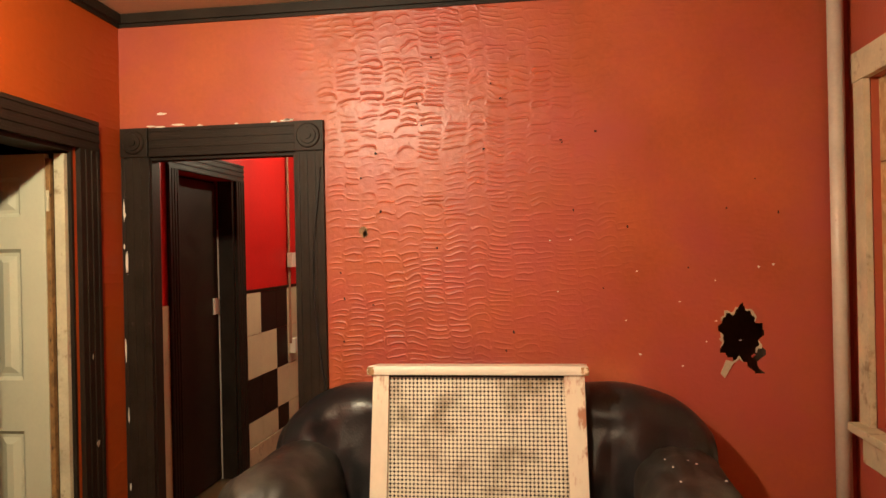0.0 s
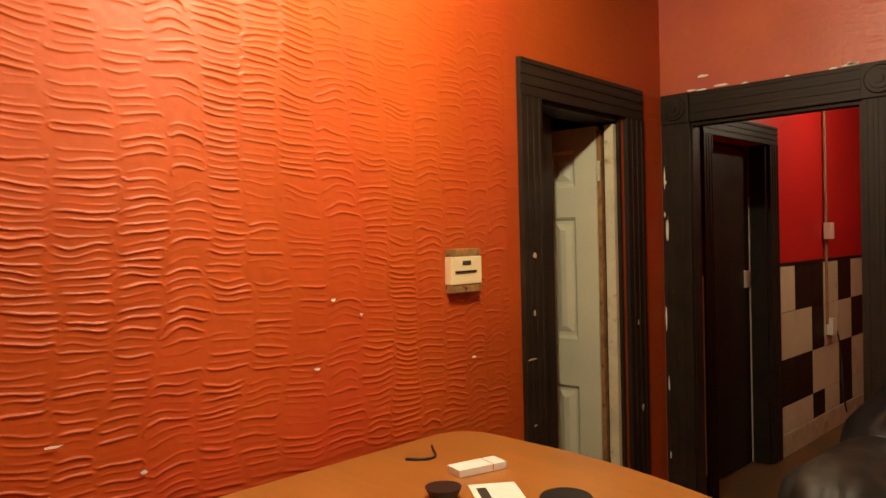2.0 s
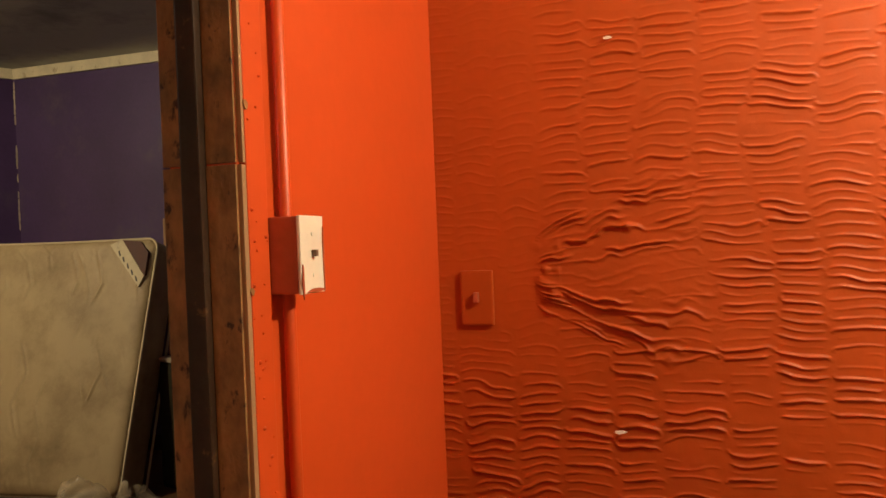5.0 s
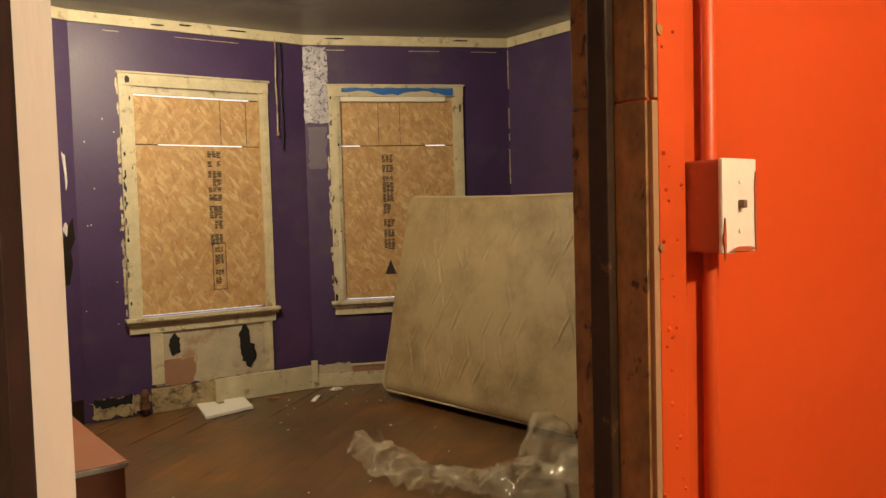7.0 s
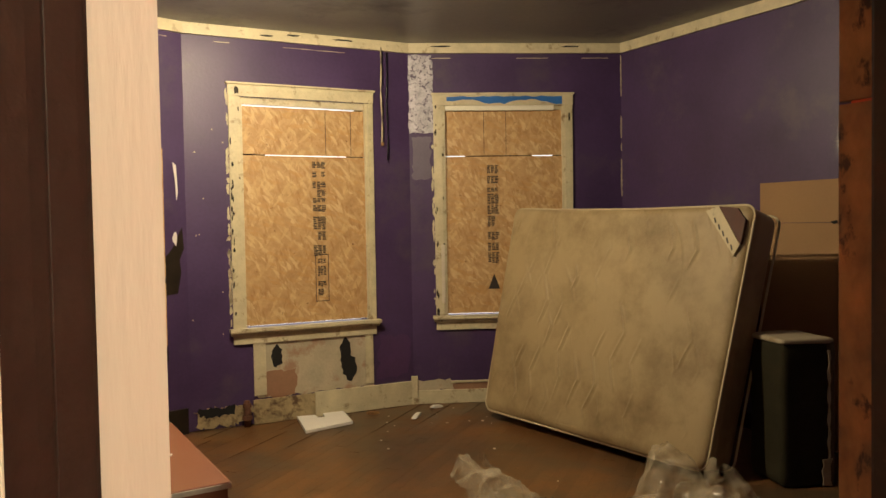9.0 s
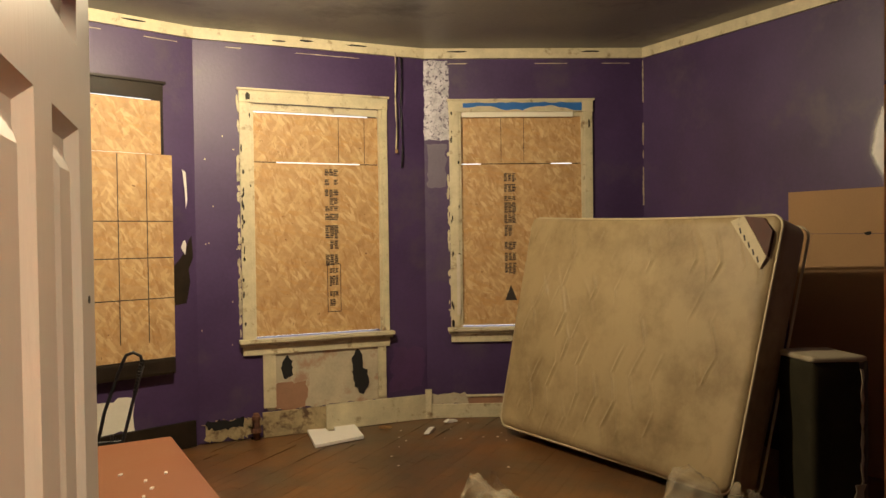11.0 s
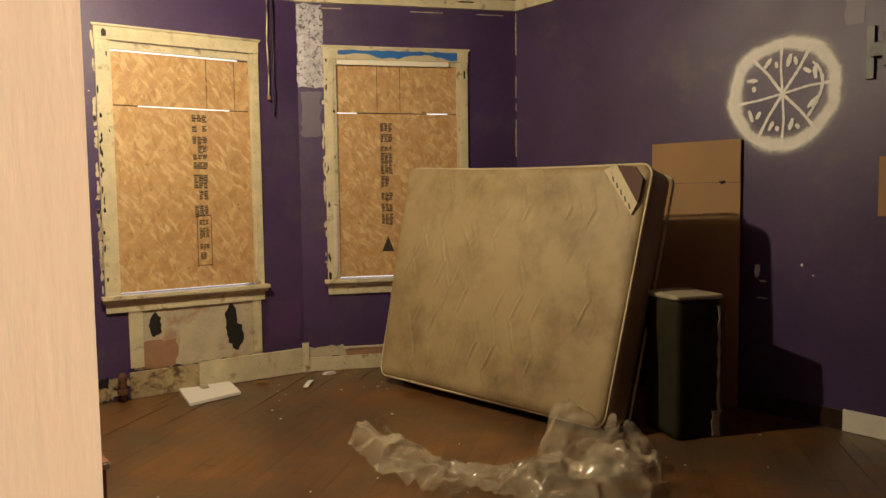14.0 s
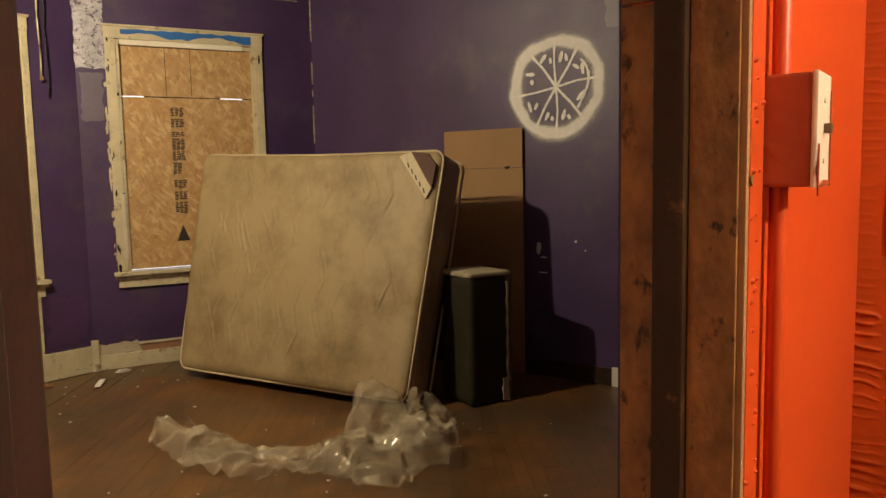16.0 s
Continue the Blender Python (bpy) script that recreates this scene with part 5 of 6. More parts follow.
# worn seams, foil patch, patched paint
bm = nb()
rnd = random.Random(77)
for k in range(34):
    z = 1.75 + rnd.uniform(0, 1.2)
    prism(bm, splotch(1.836 - 0.004, z, 0.006, rnd.uniform(0.008, 0.04), 0.4, 8, k), mR, 0.0015, 0.004)
part("worn_seam", bm, CREAM, wall_r, kind="stuff")
bm = nb()
prism(bm, ragged(0.0, 2.31, 0.205, 2.965, 0.008, 0.03, 37), mR, 0.0015, 0.0045)
part("foil_patch", bm, SILVER, wall_r, "wrinkled silver foil patch")
PALE = material("faded_purple_paint", (0.13, 0.105, 0.155), 0.45, 0.8, 1.15, 5, 60, 0.2)
bm = nb()
prism(bm, ragged(0.02, 1.92, 0.18, 2.28, 0.012, 0.03, 38), mR, 0.0012, 0.0022)
part("faded_patch", bm, PALE, wall_r)
bm = nb()
prism(bm, ragged(1.50, 0.25, 1.79, 0.60, 0.03, 0.05, 39), mM, 0.0012, 0.0022)
part("faded_patch", bm, material("violet_paint", (0.078, 0.037, 0.112), 0.45, 0.8, 1.2, 5, 60, 0.2), wall_m)
rnd = random.Random(78)
chips(mM, [(rnd.uniform(0.02, 0.3), rnd.uniform(0.5, 2.8), 0.005, 0.006) for _ in range(10)] + [(0.31, rnd.uniform(0.75, 2.2), 0.012, 0.03) for _ in range(14)], CREAM, wall_m, y=0.002, seed=301)
cord = thing("pull_cord", (-0.7, -5.5, 2.2), "cream cord hanging from the cornice", "cord")
part("cord", tube(nb(), [mM @ Vector((1.561 + 0.004 * math.sin(k), 0.035, 3.0 - k * 0.078)) for k in range(11)], 0.007, 6), CREAM, cord, smooth=True)
part("end_knob", puff(nb(), tuple(mM @ Vector((1.563, 0.035, 2.205))), (0.026, 0.026, 0.035), 0.012, 3), CARD, cord)
part("black_cord", tube(nb(), [mM @ Vector((1.61 + 0.006 * math.sin(k), 0.03, 2.97 - k * 0.09)) for k in range(11)], 0.006, 6), BLACK_METAL, cord, smooth=True)

# sprayed circle with unreadable marks between its spokes
bm = nb()
GU, GZ = 2.305, 2.043


def spray_stroke(bm, pts, w, y):
    """A hand-sprayed line through points round the circle's middle, uneven in width."""
    rnd = random.Random(int(1000 * abs(pts[0][0]) + 7))
    run = []
    for (x0, z0), (x1, z1) in zip(pts, pts[1:]):
        k = max(2, int(math.hypot(x1 - x0, z1 - z0) / 0.02))
        run += [(x0 + (x1 - x0) * i / k, z0 + (z1 - z0) * i / k) for i in range(k)]
    run.append(pts[-1])
    left, right = [], []
    for i, (x, z) in enumerate(run):
        p, q = run[max(0, i - 1)], run[min(len(run) - 1, i + 1)]
        d = math.hypot(q[0] - p[0], q[1] - p[1]) or 1
        nx_, nz_ = -(q[1] - p[1]) / d, (q[0] - p[0]) / d
        e = w * (1 + rnd.uniform(-0.22, 0.22)) * (0.55 if i in (0, len(run) - 1) else 1)
        left.append((GU + x + nx_ * e, GZ + z + nz_ * e)), right.append((GU + x - nx_ * e, GZ + z - nz_ * e))
    for i in range(len(run) - 1):
        prism(bm, [left[i], left[i + 1], right[i + 1], right[i]], mRW, y, y + 0.0008)


def ray_at(deg, r):
    return r * math.cos(radians(deg)), r * math.sin(radians(deg))


for k, deg in enumerate((8, 58, 92, 130, 188, 240, 270, 312)):
    mid = ray_at(deg + (4, -3, 3, -4, 2, -3, 4, 3)[k], 0.16)
    spray_stroke(bm, [(0, 0), mid, ray_at(deg, 0.31)], 0.010 if k % 2 else 0.008, 0.0032 + 0.0001 * k)
spray_stroke(bm, [ray_at(d, 0.235 + 0.02 * math.sin(radians(d * 3))) for d in range(-44, 52, 8)], 0.009, 0.0042)
MARKS = ((33, ((-0.045, 0.03), (0.0, 0.0)), ((0.02, 0.035), (0.03, -0.04))), (75, ((-0.025, -0.035), (-0.005, 0.04)), ((0.02, 0.02), (0.03, -0.03))),
         (111, ((-0.045, -0.02), (0.0, 0.035)), ((0.03, 0.01), (0.035, -0.03))), (159, ((-0.04, 0.03), (0.03, 0.025)), ((0.005, -0.01), (0.01, -0.045))),
         (214, ((-0.045, 0.03), (-0.02, -0.045)), ((0.005, -0.03), (0.03, 0.015))), (255, ((-0.03, -0.025), (0.0, 0.03)), ((0.02, 0.0), (0.03, -0.03))),
         (291, ((-0.025, -0.035), (-0.005, 0.035)), ((0.015, 0.0), (0.035, -0.03))), (340, ((-0.035, -0.03), (0.03, 0.035)), ()))
for k, (deg, one_line, other) in enumerate(MARKS):
    cx, cz = ray_at(deg, 0.205)
    for n_, line in enumerate((one_line, other)):
        if line:
            spray_stroke(bm, [(cx + x, cz + z) for x, z in line], 0.0135, 0.0048 + 0.0004 * k + 0.0002 * n_)
# the ring itself: dense paint that thins to a mist at both edges
RING = material("white_spray_mist", (0.88, 0.86, 0.82), 0.6, 0.88, 1.05, 14, 90, 0.2)
n, l, b = nodes_of(RING)
geo = n.new("ShaderNodeNewGeometry")
away = n.new("ShaderNodeVectorMath")
away.operation = "DISTANCE"
away.inputs[1].default_value = mRW @ Vector((GU, 0.001, GZ))
l.new(geo.outputs["Position"], away.inputs[0])
dust, sway = n.new("ShaderNodeTexNoise"), n.new("ShaderNodeTexNoise")
dust.inputs["Scale"].default_value, dust.inputs["Detail"].default_value = 170, 3
sway.inputs["Scale"].default_value, sway.inputs["Detail"].default_value = 5, 2
l.new(geo.outputs["Position"], dust.inputs[0]), l.new(geo.outputs["Position"], sway.inputs[0])
shift, grain = n.new("ShaderNodeMath"), n.new("ShaderNodeMath")
shift.operation = grain.operation = "MULTIPLY_ADD"
shift.inputs[1].default_value, grain.inputs[1].default_value = 0.075, 0.042
near = n.new("ShaderNodeMath")
near.operation, near.inputs[1].default_value = "SUBTRACT", 0.058
l.new(away.outputs["Value"], near.inputs[0])
l.new(sway.outputs[0], shift.inputs[0]), l.new(near.outputs[0], shift.inputs[2])
l.new(dust.outputs[0], grain.inputs[0]), l.new(shift.outputs[0], grain.inputs[2])
fall = n.new("ShaderNodeValToRGB")
el = fall.color_ramp.elements
el[0].position, el[0].color = 0.225, (0, 0, 0, 1)
el[1].position, el[1].color = 0.44, (0, 0, 0, 1)
for at, c in ((0.268, 0.10), (0.288, 0.92), (0.345, 0.95), (0.362, 0.18), (0.385, 0.03)):
    el.new(at).color = (c, c, c, 1)
l.new(grain.outputs[0], fall.inputs[0]), l.new(fall.outputs[0], b.inputs["Alpha"])
ov = nb()
prism(ov, [(GU + 0.47 * math.cos(2 * math.pi * k / 48), GZ + 0.47 * math.sin(2 * math.pi * k / 48)) for k in range(48)], mRW, 0.0005, 0.001)
part("sprayed_ring", ov, RING, wall_rw, "misty white spray-painted ring")
gr = part("sprayed_circle", bm, GRAFFITI, wall_rw, "white spray-painted wheel with marks between the spokes", kind="stuff")
chips(mRW, [(2.16, 0.93, 0.02, 0.05), (2.2, 0.86, 0.03, 0.006), (2.45, 0.98, 0.008, 0.01), (2.52, 0.92, 0.006, 0.004), (2.2, 0.75, 0.04, 0.005)], PAPER, wall_rw, "scraped_spot", y=0.002, seed=95)
bm = nb()
prism(bm, ragged(2.66, 2.40, 2.78, 2.97, 0.014, 0.04, 93), mRW, 0.0008, 0.0016)
part("faded_patch", bm, PALE, wall_rw)

card = thing("cardboard_sheet", mRW @ Vector((1.72, 0.04, 0)), "folded brown cardboard sheet standing against the purple wall", "cardboard")
part("upper_flap", one((1.38, 0.02, 1.50), (2.05, 0.030, 1.78), mRW), CARD, card)
part("lower_sheet", one((1.38, 0.012, 0.0), (2.05, 0.024, 1.497), mRW), CARD, card)
chips(mRW, [(1.93, 1.50, 0.025, 0.012)], DARK, card, "torn_slot", y=0.0305, seed=97)
card2 = thing("cardboard_piece", mRW @ Vector((3.0, 0.02, 1.28)), "square of brown cardboard taped to the purple wall", "cardboard")
part("sheet", one((2.875, 0.003, 1.29), (3.25, 0.009, 1.63), mRW), CARD, card2)
brk = thing("wall_bracket", mRW @ Vector((2.9, 0.02, 2.2)), "black metal television bracket on the purple wall", "bracket")
part("plate", one((2.79, 0.003, 2.07), (2.835, 0.02, 2.37), mRW, 0.003), BLACK_METAL, brk)
part("arm", one((2.82, 0.012, 2.19), (3.02, 0.045, 2.27), mRW, 0.003), BLACK_METAL, brk)
part("claw", one((2.89, 0.02, 2.13), (2.92, 0.06, 2.32), mRW, 0.003), BLACK_METAL, brk)
part("baseboard", one((2.72, 0.002, 0.0), (4.5, 0.022, 0.13), mRW, 0.004), WHITE, wall_rw, "torn white baseboard")
part("baseboard_gap", one((0.1, 0.002, 0.0), (2.715, 0.012, 0.12), mRW), DARK_STAIN, wall_rw, "bare dark strip where the baseboard is gone")

# mattress on edge
mat = thing("mattress", (-1.6, -4.0, 0), "soiled beige queen mattress standing on its long side", "mattress")
tilt = 0.25
ML, MH, MT = 1.995, 1.607, 0.30
mm = fr((-1.238, -4.826, MT * math.sin(tilt)), (math.cos(1.76), math.sin(1.76))) @ Matrix.Rotation(-tilt, 4, "X")


def slump(x, z):
    """How the soft mattress sags out of square, its top edge dipping in the middle."""
    k, h = min(1, max(0, x / ML)), min(1, max(0, z / MH))
    return x + h * (-0.037 * (1 - k) + 0.089 * k), z + h * 0.018 * (1 - 2 * k) - 0.018 * math.sin(math.pi * k) * max(0, (z - MH + 0.2) / 0.2)


QUILT = material("quilted_soiled_fabric", (0.36, 0.268, 0.140), 0.55, 0.88, 1.06, 3, 150, 0.3, stain=(0.16, 0.105, 0.045), stain_scale=2.3, stain_from=0.45, stain_to=0.74)


def mattress_body():
    bm = puff(nb(), (ML / 2, MT / 2, MH / 2), (ML, MT, MH), 0.085, 72, None, 0.010, 1.8)
    for v in bm.verts:
        v.co.y = max(v.co.y, 0.004)
        v.co.x, v.co.z = slump(v.co.x, v.co.z)
    bm.transform(mm)
    return bm


part("body", mattress_body(), QUILT, mat, smooth=True)


def quilted_face():
    """The soft front of the mattress, with slack zigzag quilting and pulled creases."""
    nu, nv = 380, 300
    U, Z = np.meshgrid(np.linspace(0.0, 1.0, nu + 1), np.linspace(0.0, 1.0, nv + 1))
    # a sheet with rounded corners
    r = 0.075
    Z = Z * MH
    cut = np.where(Z < r, r - np.sqrt(np.clip(r * r - (r - Z) ** 2, 0, None)), np.where(Z > MH - r, r - np.sqrt(np.clip(r * r - (Z - MH + r) ** 2, 0, None)), 0))
    U = cut + U * (ML - 2 * cut)
    edge = np.minimum(np.minimum(U - cut, ML - cut - U), np.minimum(Z, MH - Z))
    y = 0.014 - 0.040 * np.sqrt(np.clip(1 - (1 - np.clip(edge / 0.075, 0, 1)) ** 2, 0, 1)) - 0.010 * smooth_noise(U * 1.6, Z * 1.4, 61.0)
    tri = np.abs(((Z / 0.37 + 0.08 * smooth_noise(U * 2, Z * 2, 62.0)) % 1) - 0.5) * 2
    for k, sign in enumerate((1.0, -1.0)):
        s = (U + sign * 0.062 * (tri - 0.5) + 0.012 * smooth_noise(U * 5, Z * 5, 63.0 + k)) / 0.165 + 0.5 * k
        d = np.abs(s - np.round(s)) * 0.165
        keep = np.clip(1.8 * smooth_noise(U * 6.5, Z * 4.6, 65.0 + 7 * k) + 0.5 * smooth_noise(U * 2.0, Z * 1.6, 90.0) - 0.12, 0, 1) * np.clip(edge / 0.3, 0, 1)
        y -= 0.0085 * keep * np.exp(-(d / 0.0065) ** 2)
        y += 0.0042 * keep * np.exp(-((d - 0.022) / 0.013) ** 2)
    s = U * 7 + 1.4 * Z + 1.2 * smooth_noise(U * 2, Z * 1.6, 80.0)
    d = np.abs(s - np.round(s)) / 7
    y -= 0.0085 * np.exp(-(d / 0.007) ** 2) * np.clip(1.8 * smooth_noise(U * 4.5, Z * 3.0, 81.0) - 0.1, 0, 1) * np.clip((Z - 0.7) / 0.5, 0, 1)
    k, h = np.clip(U / ML, 0, 1), Z / MH
    U, Z = U + h * (-0.037 * (1 - k) + 0.089 * k), Z + h * 0.018 * (1 - 2 * k) - 0.018 * np.sin(np.pi * k) * np.clip((Z - MH + 0.2) / 0.2, 0, 1)
    P = np.stack([U, y, Z, np.ones_like(U)], -1).reshape(-1, 4) @ np.array(PLACE[mat].inverted() @ mm).T
    i, j = np.meshgrid(np.arange(nu), np.arange(nv))
    k = (j * (nu + 1) + i).reshape(-1)
    me = bpy.data.meshes.new("quilted_face")
    me.from_pydata(P[:, :3].tolist(), [], np.stack([k, k + 1, k + nu + 2, k + nu + 1], -1).tolist())
    me.materials.append(QUILT)
    me.shade_smooth()
    ob = new("quilted_face", me)
    ob.parent = mat
    PLACE[ob] = PLACE[mat]


quilted_face()


def rim_points(y):
    pts = []
    r = 0.075
    for cx, cz, a0 in ((ML - r, MH - r, 0), (r, MH - r, 90), (r, r, 180), (ML - r, r, 270)):
        for k in range(7):
            a = radians(a0 + 15 * k)
            pts.append((cx + (r + 0.002) * math.cos(a), cz + (r + 0.002) * math.sin(a)))
    out = []
    for i, (x, z) in enumerate(pts):
        nx_, nz_ = pts[(i + 1) % len(pts)]
        for s in range(6):
            xx, zz = x + (nx_ - x) * s / 6, z + (nz_ - z) * s / 6
            xx, zz = slump(xx, zz)
            out.append(mm @ Vector((xx, y, zz)))
    return out + out[:1]


PIPING = material("pale_piping_cloth", (0.50, 0.42, 0.27), 0.6, 0.85, 1.1, 9, 120, 0.2)
for y in (0.010, MT - 0.018):
    part("piping", tube(nb(), rim_points(y), 0.008, 6), PIPING, mat, smooth=True)
LABEL = material("woven_cream_label", (0.50, 0.42, 0.26), 0.6, 0.85, 1.1, 20, 150, 0.2, stain=(0.2, 0.17, 0.14), stain_scale=9, stain_from=0.55, stain_to=0.65)
LABEL_BROWN = material("woven_brown_label", (0.07, 0.022, 0.012), 0.7, 0.8, 1.2, 20, 150, 0.2)
bm = nb()
prism(bm, [(ML - 0.22, MH - 0.06), (ML - 0.135, MH - 0.03), (ML + 0.042, MH - 0.27), (ML + 0.012, MH - 0.34)], mm, -0.036, -0.012)
lab = part("label", bm, LABEL, mat, "cream woven corner label")
bm = nb()
prism(bm, [(ML - 0.132, MH - 0.032), (ML - 0.005, MH - 0.045), (ML + 0.058, MH - 0.12), (ML + 0.047, MH - 0.268)], mm, -0.037, -0.012)
part("label_band", bm, LABEL_BROWN, lab, "brown band of the corner label")
for k in range(5):
    bm = nb()
    x = ML - 0.155 + 0.034 * k
    prism(bm, [(x, MH - 0.105 - 0.042 * k), (x + 0.008, MH - 0.10 - 0.042 * k), (x + 0.022, MH - 0.135 - 0.042 * k), (x + 0.012, MH - 0.137 - 0.042 * k)], mm, -0.0375, -0.0355)
    part("label_bar", bm, INK, lab)

# upholstered block behind the mattress
blk = thing("box_spring_piece", (-2.2, -2.75, 0), "upholstered block with pale worn edges behind the mattress, its shade coloured in dark", "cushion")
Q0, Q1 = Vector((-1.945, -2.610, 0)), Vector((-2.225, -2.525, 0))
mb = fr(Q0, Q1 - Q0)
QW = (Q1 - Q0).length
OLIVE = material("olive_side_cloth", (0.085, 0.066, 0.036), 0.85, 0.8, 1.15, 8, 120, 0.3, stain=(0.07, 0.05, 0.03), stain_scale=5)
part("body", puff(nb(), (QW / 2, 0.17, 0.415), (QW, 0.34, 0.82), 0.03, 14, mb, 0.008, 4), SHADED_CLOTH, blk, smooth=True)
part("side_edge", puff(nb(), (QW + 0.012, 0.17, 0.415), (0.05, 0.345, 0.825), 0.022, 10, mb, 0.006, 8), OLIVE, blk, "olive cloth side", True)
# paler cloth along the top puts the light there into colour
part("top_edge", puff(nb(), (QW / 2 + 0.01, 0.17, 0.832), (QW + 0.03, 0.34, 0.035), 0.016, 10, mb, 0.006, 8), MATTRESS, blk, "top edge in paler cloth for the light on it", True)
bm = nb()
prism(bm, [(QW - 0.016 + 0.006 * math.sin(k * 1.9), 0.02 + 0.04 * k) for k in range(20)] + [(QW - 0.004 - 0.004 * math.cos(k * 2.3), 0.02 + 0.04 * k) for k in range(19, -1, -1)], mb, -0.010, 0.0)
part("torn_welt", bm, MATTRESS, blk, "frayed pale welt")
bm = nb()
prism(bm, ragged(QW - 0.05, 0.012, QW + 0.0, 0.16, 0.010, 0.03, 44), mb, -0.012, -0.004)
part("torn_flap", bm, MATTRESS, blk)

# crumpled plastic sheet
m = bpy.data.materials.new("clear_plastic_film")
n, l, b = nodes_of(m)
b.inputs["Base Color"].default_value = (0.66, 0.57, 0.40, 1)
b.inputs["Roughness"].default_value = 0.16
b.inputs["Specular IOR Level"].default_value = 0.8
co = n.new("ShaderNodeTexCoord")
cloud = n.new("ShaderNodeTexNoise")
cloud.inputs["Scale"].default_value, cloud.inputs["Detail"].default_value = 9, 4
thick = n.new("ShaderNodeMapRange")
thick.inputs["From Min"].default_value, thick.inputs["From Max"].default_value = 0.35, 0.65
thick.inputs["To Min"].default_value, thick.inputs["To Max"].default_value = 0.13, 0.40
l.new(co.outputs["Object"], cloud.inputs[0]), l.new(cloud.outputs[0], thick.inputs["Value"]), l.new(thick.outputs[0], b.inputs["Alpha"])
FILM = m
film = thing("plastic_sheet", (-0.95, -2.75, 0), "crumpled clear plastic wrapping lying on the floor", "plastic sheet")


def crumple(fn, nu, nv, seed, fold=1.0):
    bm = nb()
    grid = []
    for i in range(nu + 1):
        row = []
        for j in range(nv + 1):
            p = Vector(fn(i / nu, j / nv))
            k = Vector((p.x * 5, p.y * 5, seed + p.z * 4))
            f = 0.075 - 0.075 * abs(noise.noise(k)) - 0.080 * abs(noise.noise(k * 2.1)) - 0.030 * abs(noise.noise(k * 4.6)) - 0.007 * abs(noise.noise(k * 10))
            q = p + Vector((0.05 * noise.noise(k * 1.7 + Vector((5, 0, 0))), 0.05 * noise.noise(k * 1.7 + Vector((0, 5, 0))), f * fold))
            q.z = max(q.z, 0.004 + 0.004 * abs(noise.noise(k * 6)))
            row.append(bm.verts.new(q))
        grid.append(row)
    for i in range(nu):
        for j in range(nv):
            bm.faces.new((grid[i][j], grid[i + 1][j], grid[i + 1][j + 1], grid[i][j + 1]))
    return bm


# where the sheet runs: plan, half width, height
SPINE = ((-0.50, -3.74, 0.07, 0.04), (-0.46, -3.50, 0.13, 0.10), (-0.42, -3.20, 0.17, 0.09), (-0.52, -2.92, 0.15, 0.05), (-0.68, -2.66, 0.18, 0.05),
         (-0.88, -2.44, 0.26, 0.12), (-1.12, -2.34, 0.28, 0.17), (-1.34, -2.34, 0.18, 0.12))


def sheet_shape(u, v):
    s = u * (len(SPINE) - 1)
    i = min(int(s), len(SPINE) - 2)
    t = s - i
    t = t * t * (3 - 2 * t)
    x, y, w, h = [a + (b - a) * t for a, b in zip(SPINE[i], SPINE[i + 1])]
    d = Vector((SPINE[i + 1][0] - SPINE[i][0], SPINE[i + 1][1] - SPINE[i][1], 0)).normalized()
    o = 2 * v - 1
    w *= 1 + 0.22 * math.sin(u * 19) * o + 0.12 * math.sin(u * 43 + 1)
    return Vector((x, y, 0)) + Vector((d.y, -d.x, 0)) * (o * w) + Vector((0, 0, h * (1 - o * o) * (1 + 0.3 * math.sin(u * 31))))


def lobe_shape(u, v):
    # the loose fold that stands up at the far side of the tail
    return Vector((-0.66 + 0.16 * u, -3.66 + 0.34 * u, 0.02 + 0.17 * v * math.sin(math.pi * min(1, u * 1.05)) ** 0.7)) + Vector((0.10 * v, 0.05 * v, 0))


def peak_shape(u, v):
    # the corner drawn up against the mattress, falling to the heap
    a = 2 * math.pi * u
    r = 0.015 + 0.20 * v ** 0.75
    return Vector((-1.22 + 0.03 * v, -2.76 + 0.14 * v, 0)) + Vector((r * math.cos(a) * 0.95, r * math.sin(a) * 1.2, 0.30 * (1 - v ** 1.3) * (1 + 0.25 * math.sin(3 * a + 1) * v)))


def hump_shape(u, v):
    a = 2 * math.pi * u
    r = 0.02 + 0.20 * v
    return Vector((-1.40, -2.52, 0)) + Vector((r * math.cos(a) * 1.1, r * math.sin(a) * 0.8, 0.18 * (1 - v ** 1.8) * (1 + 0.3 * math.sin(4 * a))))


for fn, a, b2, s, k in ((sheet_shape, 190, 64, 1.0, 1.0), (lobe_shape, 40, 24, 5.0, 0.5), (peak_shape, 90, 44, 3.0, 0.7), (hump_shape, 80, 36, 7.0, 0.9)):
    part("fold", crumple(fn, a, b2, s, k), FILM, film, smooth=True)

# notched white board and litter
wb = thing("white_panel_piece", (-0.07, -5.4, 0), "white panel offcut with a notch lying on the floor", "panel")
bm = nb()
pts = [(0.084, -5.509), (-0.057, -5.484), (-0.056, -5.393), (-0.109, -5.38), (-0.132, -5.526), (-0.3, -5.509), (-0.261, -5.146), (0.133, -5.056)]
lo = [bm.verts.new((x, y, 0.002)) for x, y in pts]
hi = [bm.verts.new((x, y, 0.024)) for x, y in pts]
bm.faces.new(lo), bm.faces.new(hi)
for i in range(len(pts)):
    bm.faces.new((lo[i], lo[(i + 1) % len(pts)], hi[(i + 1) % len(pts)], hi[i]))
part("panel", bm, PAPER, wb)
rnd = random.Random(55)
bits = nb()
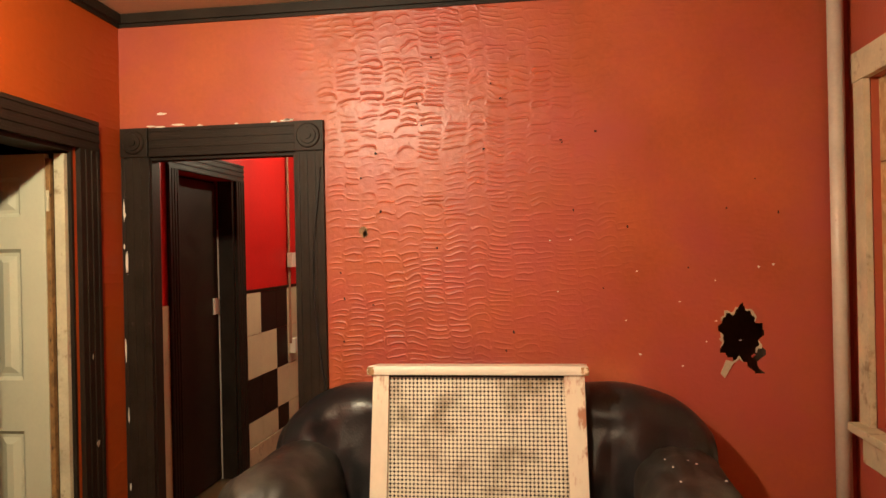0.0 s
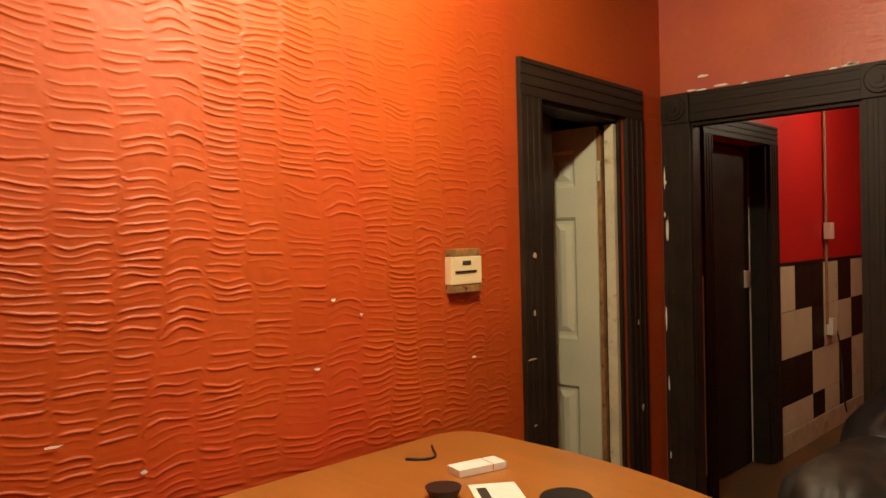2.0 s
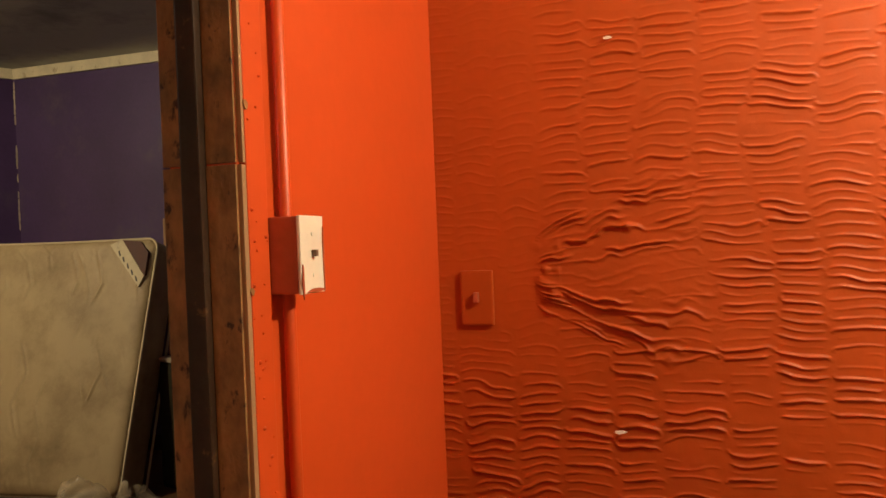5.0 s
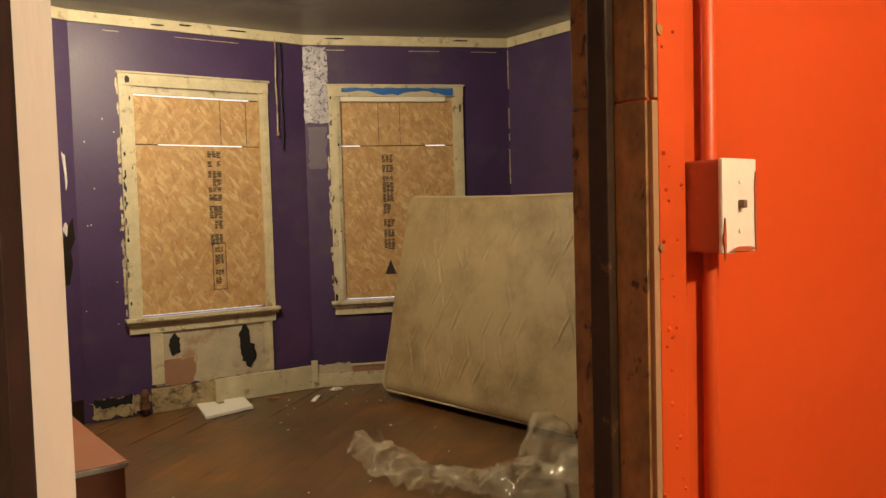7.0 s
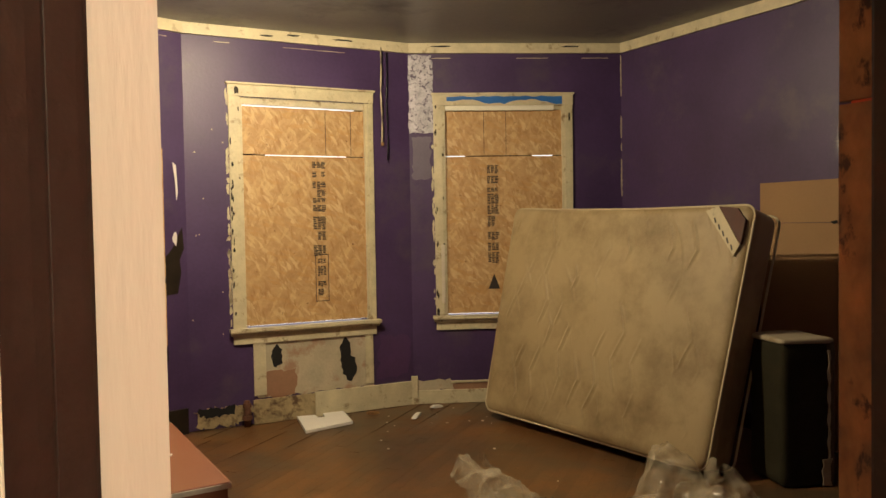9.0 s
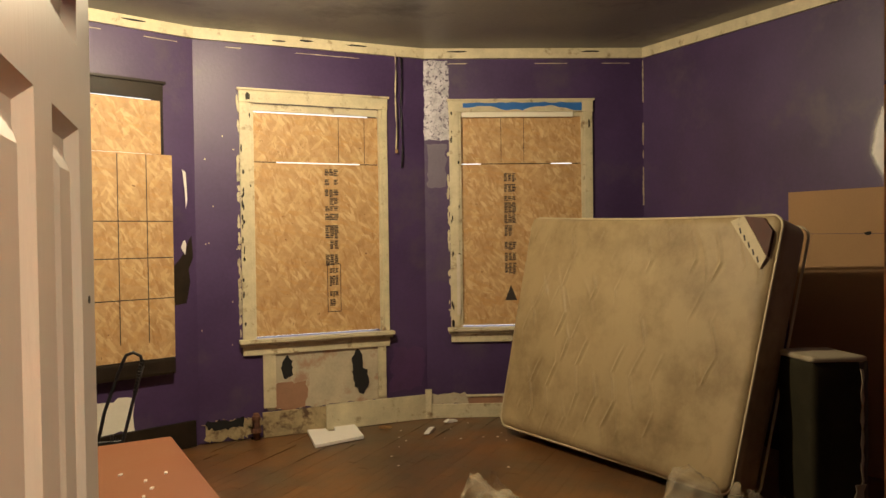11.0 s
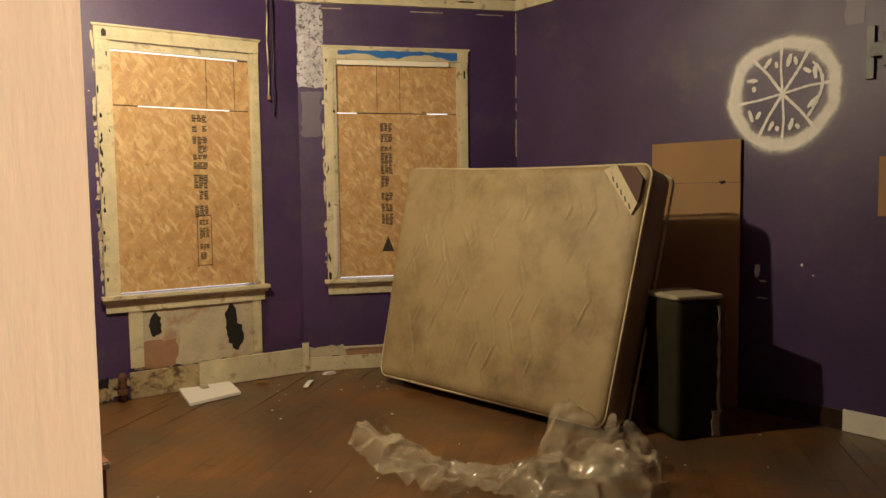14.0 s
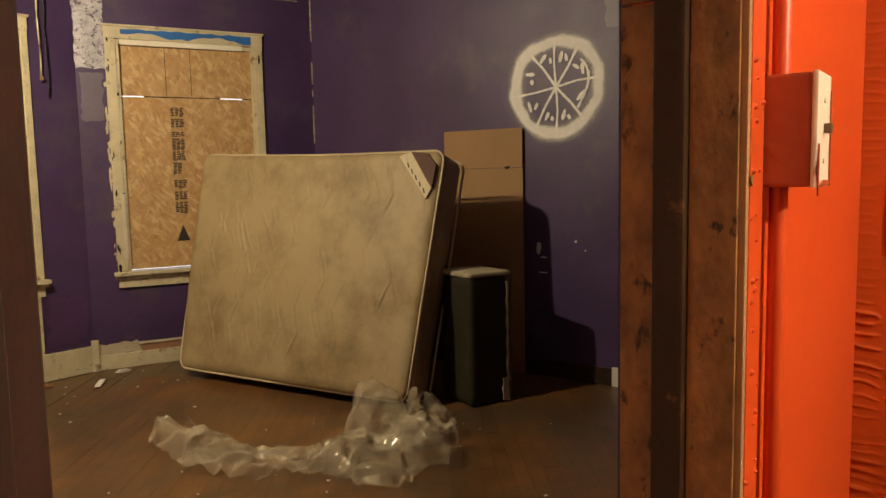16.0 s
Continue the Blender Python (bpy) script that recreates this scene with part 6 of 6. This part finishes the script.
for k in range(48):
    if k < 14:
        x, y = rnd.uniform(-1.3, -0.2), rnd.uniform(-5.4, -4.6)
    elif k < 30:
        x, y = rnd.uniform(-0.6, 0.4), rnd.uniform(-3.2, -2.2)
    else:
        x, y = rnd.uniform(-2.5, 1.0), rnd.uniform(-5.0, -1.5)
    s = rnd.uniform(0.003, 0.010)
    box(bits, (-s, -s * rnd.uniform(0.3, 1), 0.0006), (s, s * rnd.uniform(0.3, 1), 0.004), fr((x, y, 0), (rnd.uniform(-1, 1), rnd.uniform(-1, 1))))
tagged(part("paint_litter", bits, PAPER), "scattered pale paint flakes on the floor", "litter", kind="stuff")
for k, (x, y, a) in enumerate(((-0.78, -5.1, 0.9), (-1.05, -5.3, 0.2), (-0.5, -5.35, -0.5))):
    scrap = thing("scrap", (x, y, 0), "small torn scrap on the wooden floor", "scrap", group="scraps by the bay")
    mk = fr((x, y, 0.001), (math.cos(a), math.sin(a)))
    bm = nb()
    prism(bm, splotch(0, 0.012, 0.09 - 0.02 * k, 0.012, 0.3, 10, 70 + k), mk, -0.02, 0.02)
    part("piece", bm, JAMB_WOOD if k == 2 else PAPER, scrap)

# brown chest by the east wall
chest = thing("chest", (1.5, -3.4, 0), "low brown laminate chest with crumbs on its top", "chest")
mch = fr((1.045, -2.80, 0), (0.125, -1.15))
part("body", one((0.01, 0.012, 0.02), (1.15, 0.80, 0.455), mch, 0.004), BROWN, chest)
part("top", one((0.0, 0.0, 0.456), (1.16, 0.82, 0.48), mch, 0.010), BROWN, chest)
part("edge_strip", one((-0.003, 0.0, 0.452), (0.006, 0.82, 0.474), mch, 0.003), STEEL, chest, "worn shiny front edge")
crumbs = nb()
for x, y in ((1.55, -3.172), (1.321, -3.213), (1.234, -3.293), (1.335, -3.003), (1.464, -2.956), (1.30, -3.1), (1.42, -3.35)):
    box(crumbs, (-0.012, -0.006, 0), (0.012, 0.006, 0.006), fr((x, y, 0.4805), (rnd.uniform(-1, 1), 1)))
tagged(part("crumbs", crumbs, PAPER), "pale crumbs on the chest", "litter", kind="stuff")
cap = thing("bottle_cap", (1.608, -3.368, 0.48), "small metal cap on the chest", "cap")
part("cap", rod(nb(), (1.608, -3.368, 0.4805), (1.608, -3.368, 0.502), 0.022, 0.02, 18), STEEL, cap)

# black tubular frame behind the chest
rack = thing("tube_rack", (1.45, -4.7, 0), "black tubular metal stand with a coiled grip", "stand")
arch = [(1.60, -4.62, 0.02), (1.50, -4.6, 0.50), (1.40, -4.6, 0.78), (1.375, -4.6, 0.83), (1.335, -4.6, 0.845), (1.295, -4.6, 0.82), (1.285, -4.6, 0.76)]
part("rear_leg", tube(nb(), arch, 0.010, 8), BLACK_METAL, rack, smooth=True)
part("front_leg", tube(nb(), [(1.285, -4.6, 0.76), (1.33, -4.6, 0.60), (1.42, -4.6, 0.25), (1.47, -4.6, 0.02)], 0.010, 8), BLACK_METAL, rack, smooth=True)
grip = nb()
for k in range(12):
    t = k / 11
    p0 = Vector((1.285, -4.6, 0.80)).lerp(Vector((1.33, -4.6, 0.60)), t)
    rod(grip, p0, p0 + Vector((0.004, 0, -0.012)), 0.015, 0.013, 10)
part("grip", grip, BLACK_METAL, rack, "ribbed black grip")
part("cross_bar", rod(nb(), (1.40, -4.6, 0.32), (1.95, -4.6, 0.34), 0.009), BLACK_METAL, rack)
for k in range(8):
    part("wire", rod(nb(), (1.38 + 0.012 * k, -4.6, 0.30 + 0.01 * k), (1.42 + 0.012 * k, -4.55, 0.10), 0.003, seg=6), BLACK_METAL, rack)

# floor boards of the purple room, laid on the diagonal
plank_me = {}
rnd = random.Random(99)
pd = Vector((0.735, 0.678))
pm0 = fr((-0.2, -2.9, 0), pd)
W = 0.078
count = 0
for i in range(-44, 45):
    off = rnd.uniform(0, 1.5)
    for j in range(-3, 4):
        x0 = j * 1.5 + off
        y0 = i * W
        ends = [pm0 @ Vector((x0 + s, y0, 0)) for s in (0, 1.5)]
        if not all(-3.25 < c.x < 2.8 and -5.7 < c.y < -0.05 for c in ends) or count >= 300:
            continue
        key = rnd.randrange(3)
        if key not in plank_me:
            bm = one((0.001, -W / 2 + 0.0004, -0.0035), (1.499, W / 2 - 0.0004, 0.0), None, 0.0006)
            me = bpy.data.meshes.new("plank")
            bm.to_mesh(me)
            bm.free()
            me.materials.append(FLOOR_WOOD)
            plank_me[key] = me
        ob = new("plank", plank_me[key])
        ob.parent = floor_purple
        ob.matrix_basis = pm0 @ Matrix.Translation((x0, y0, rnd.uniform(-0.0006, 0.0)))
        count += 1
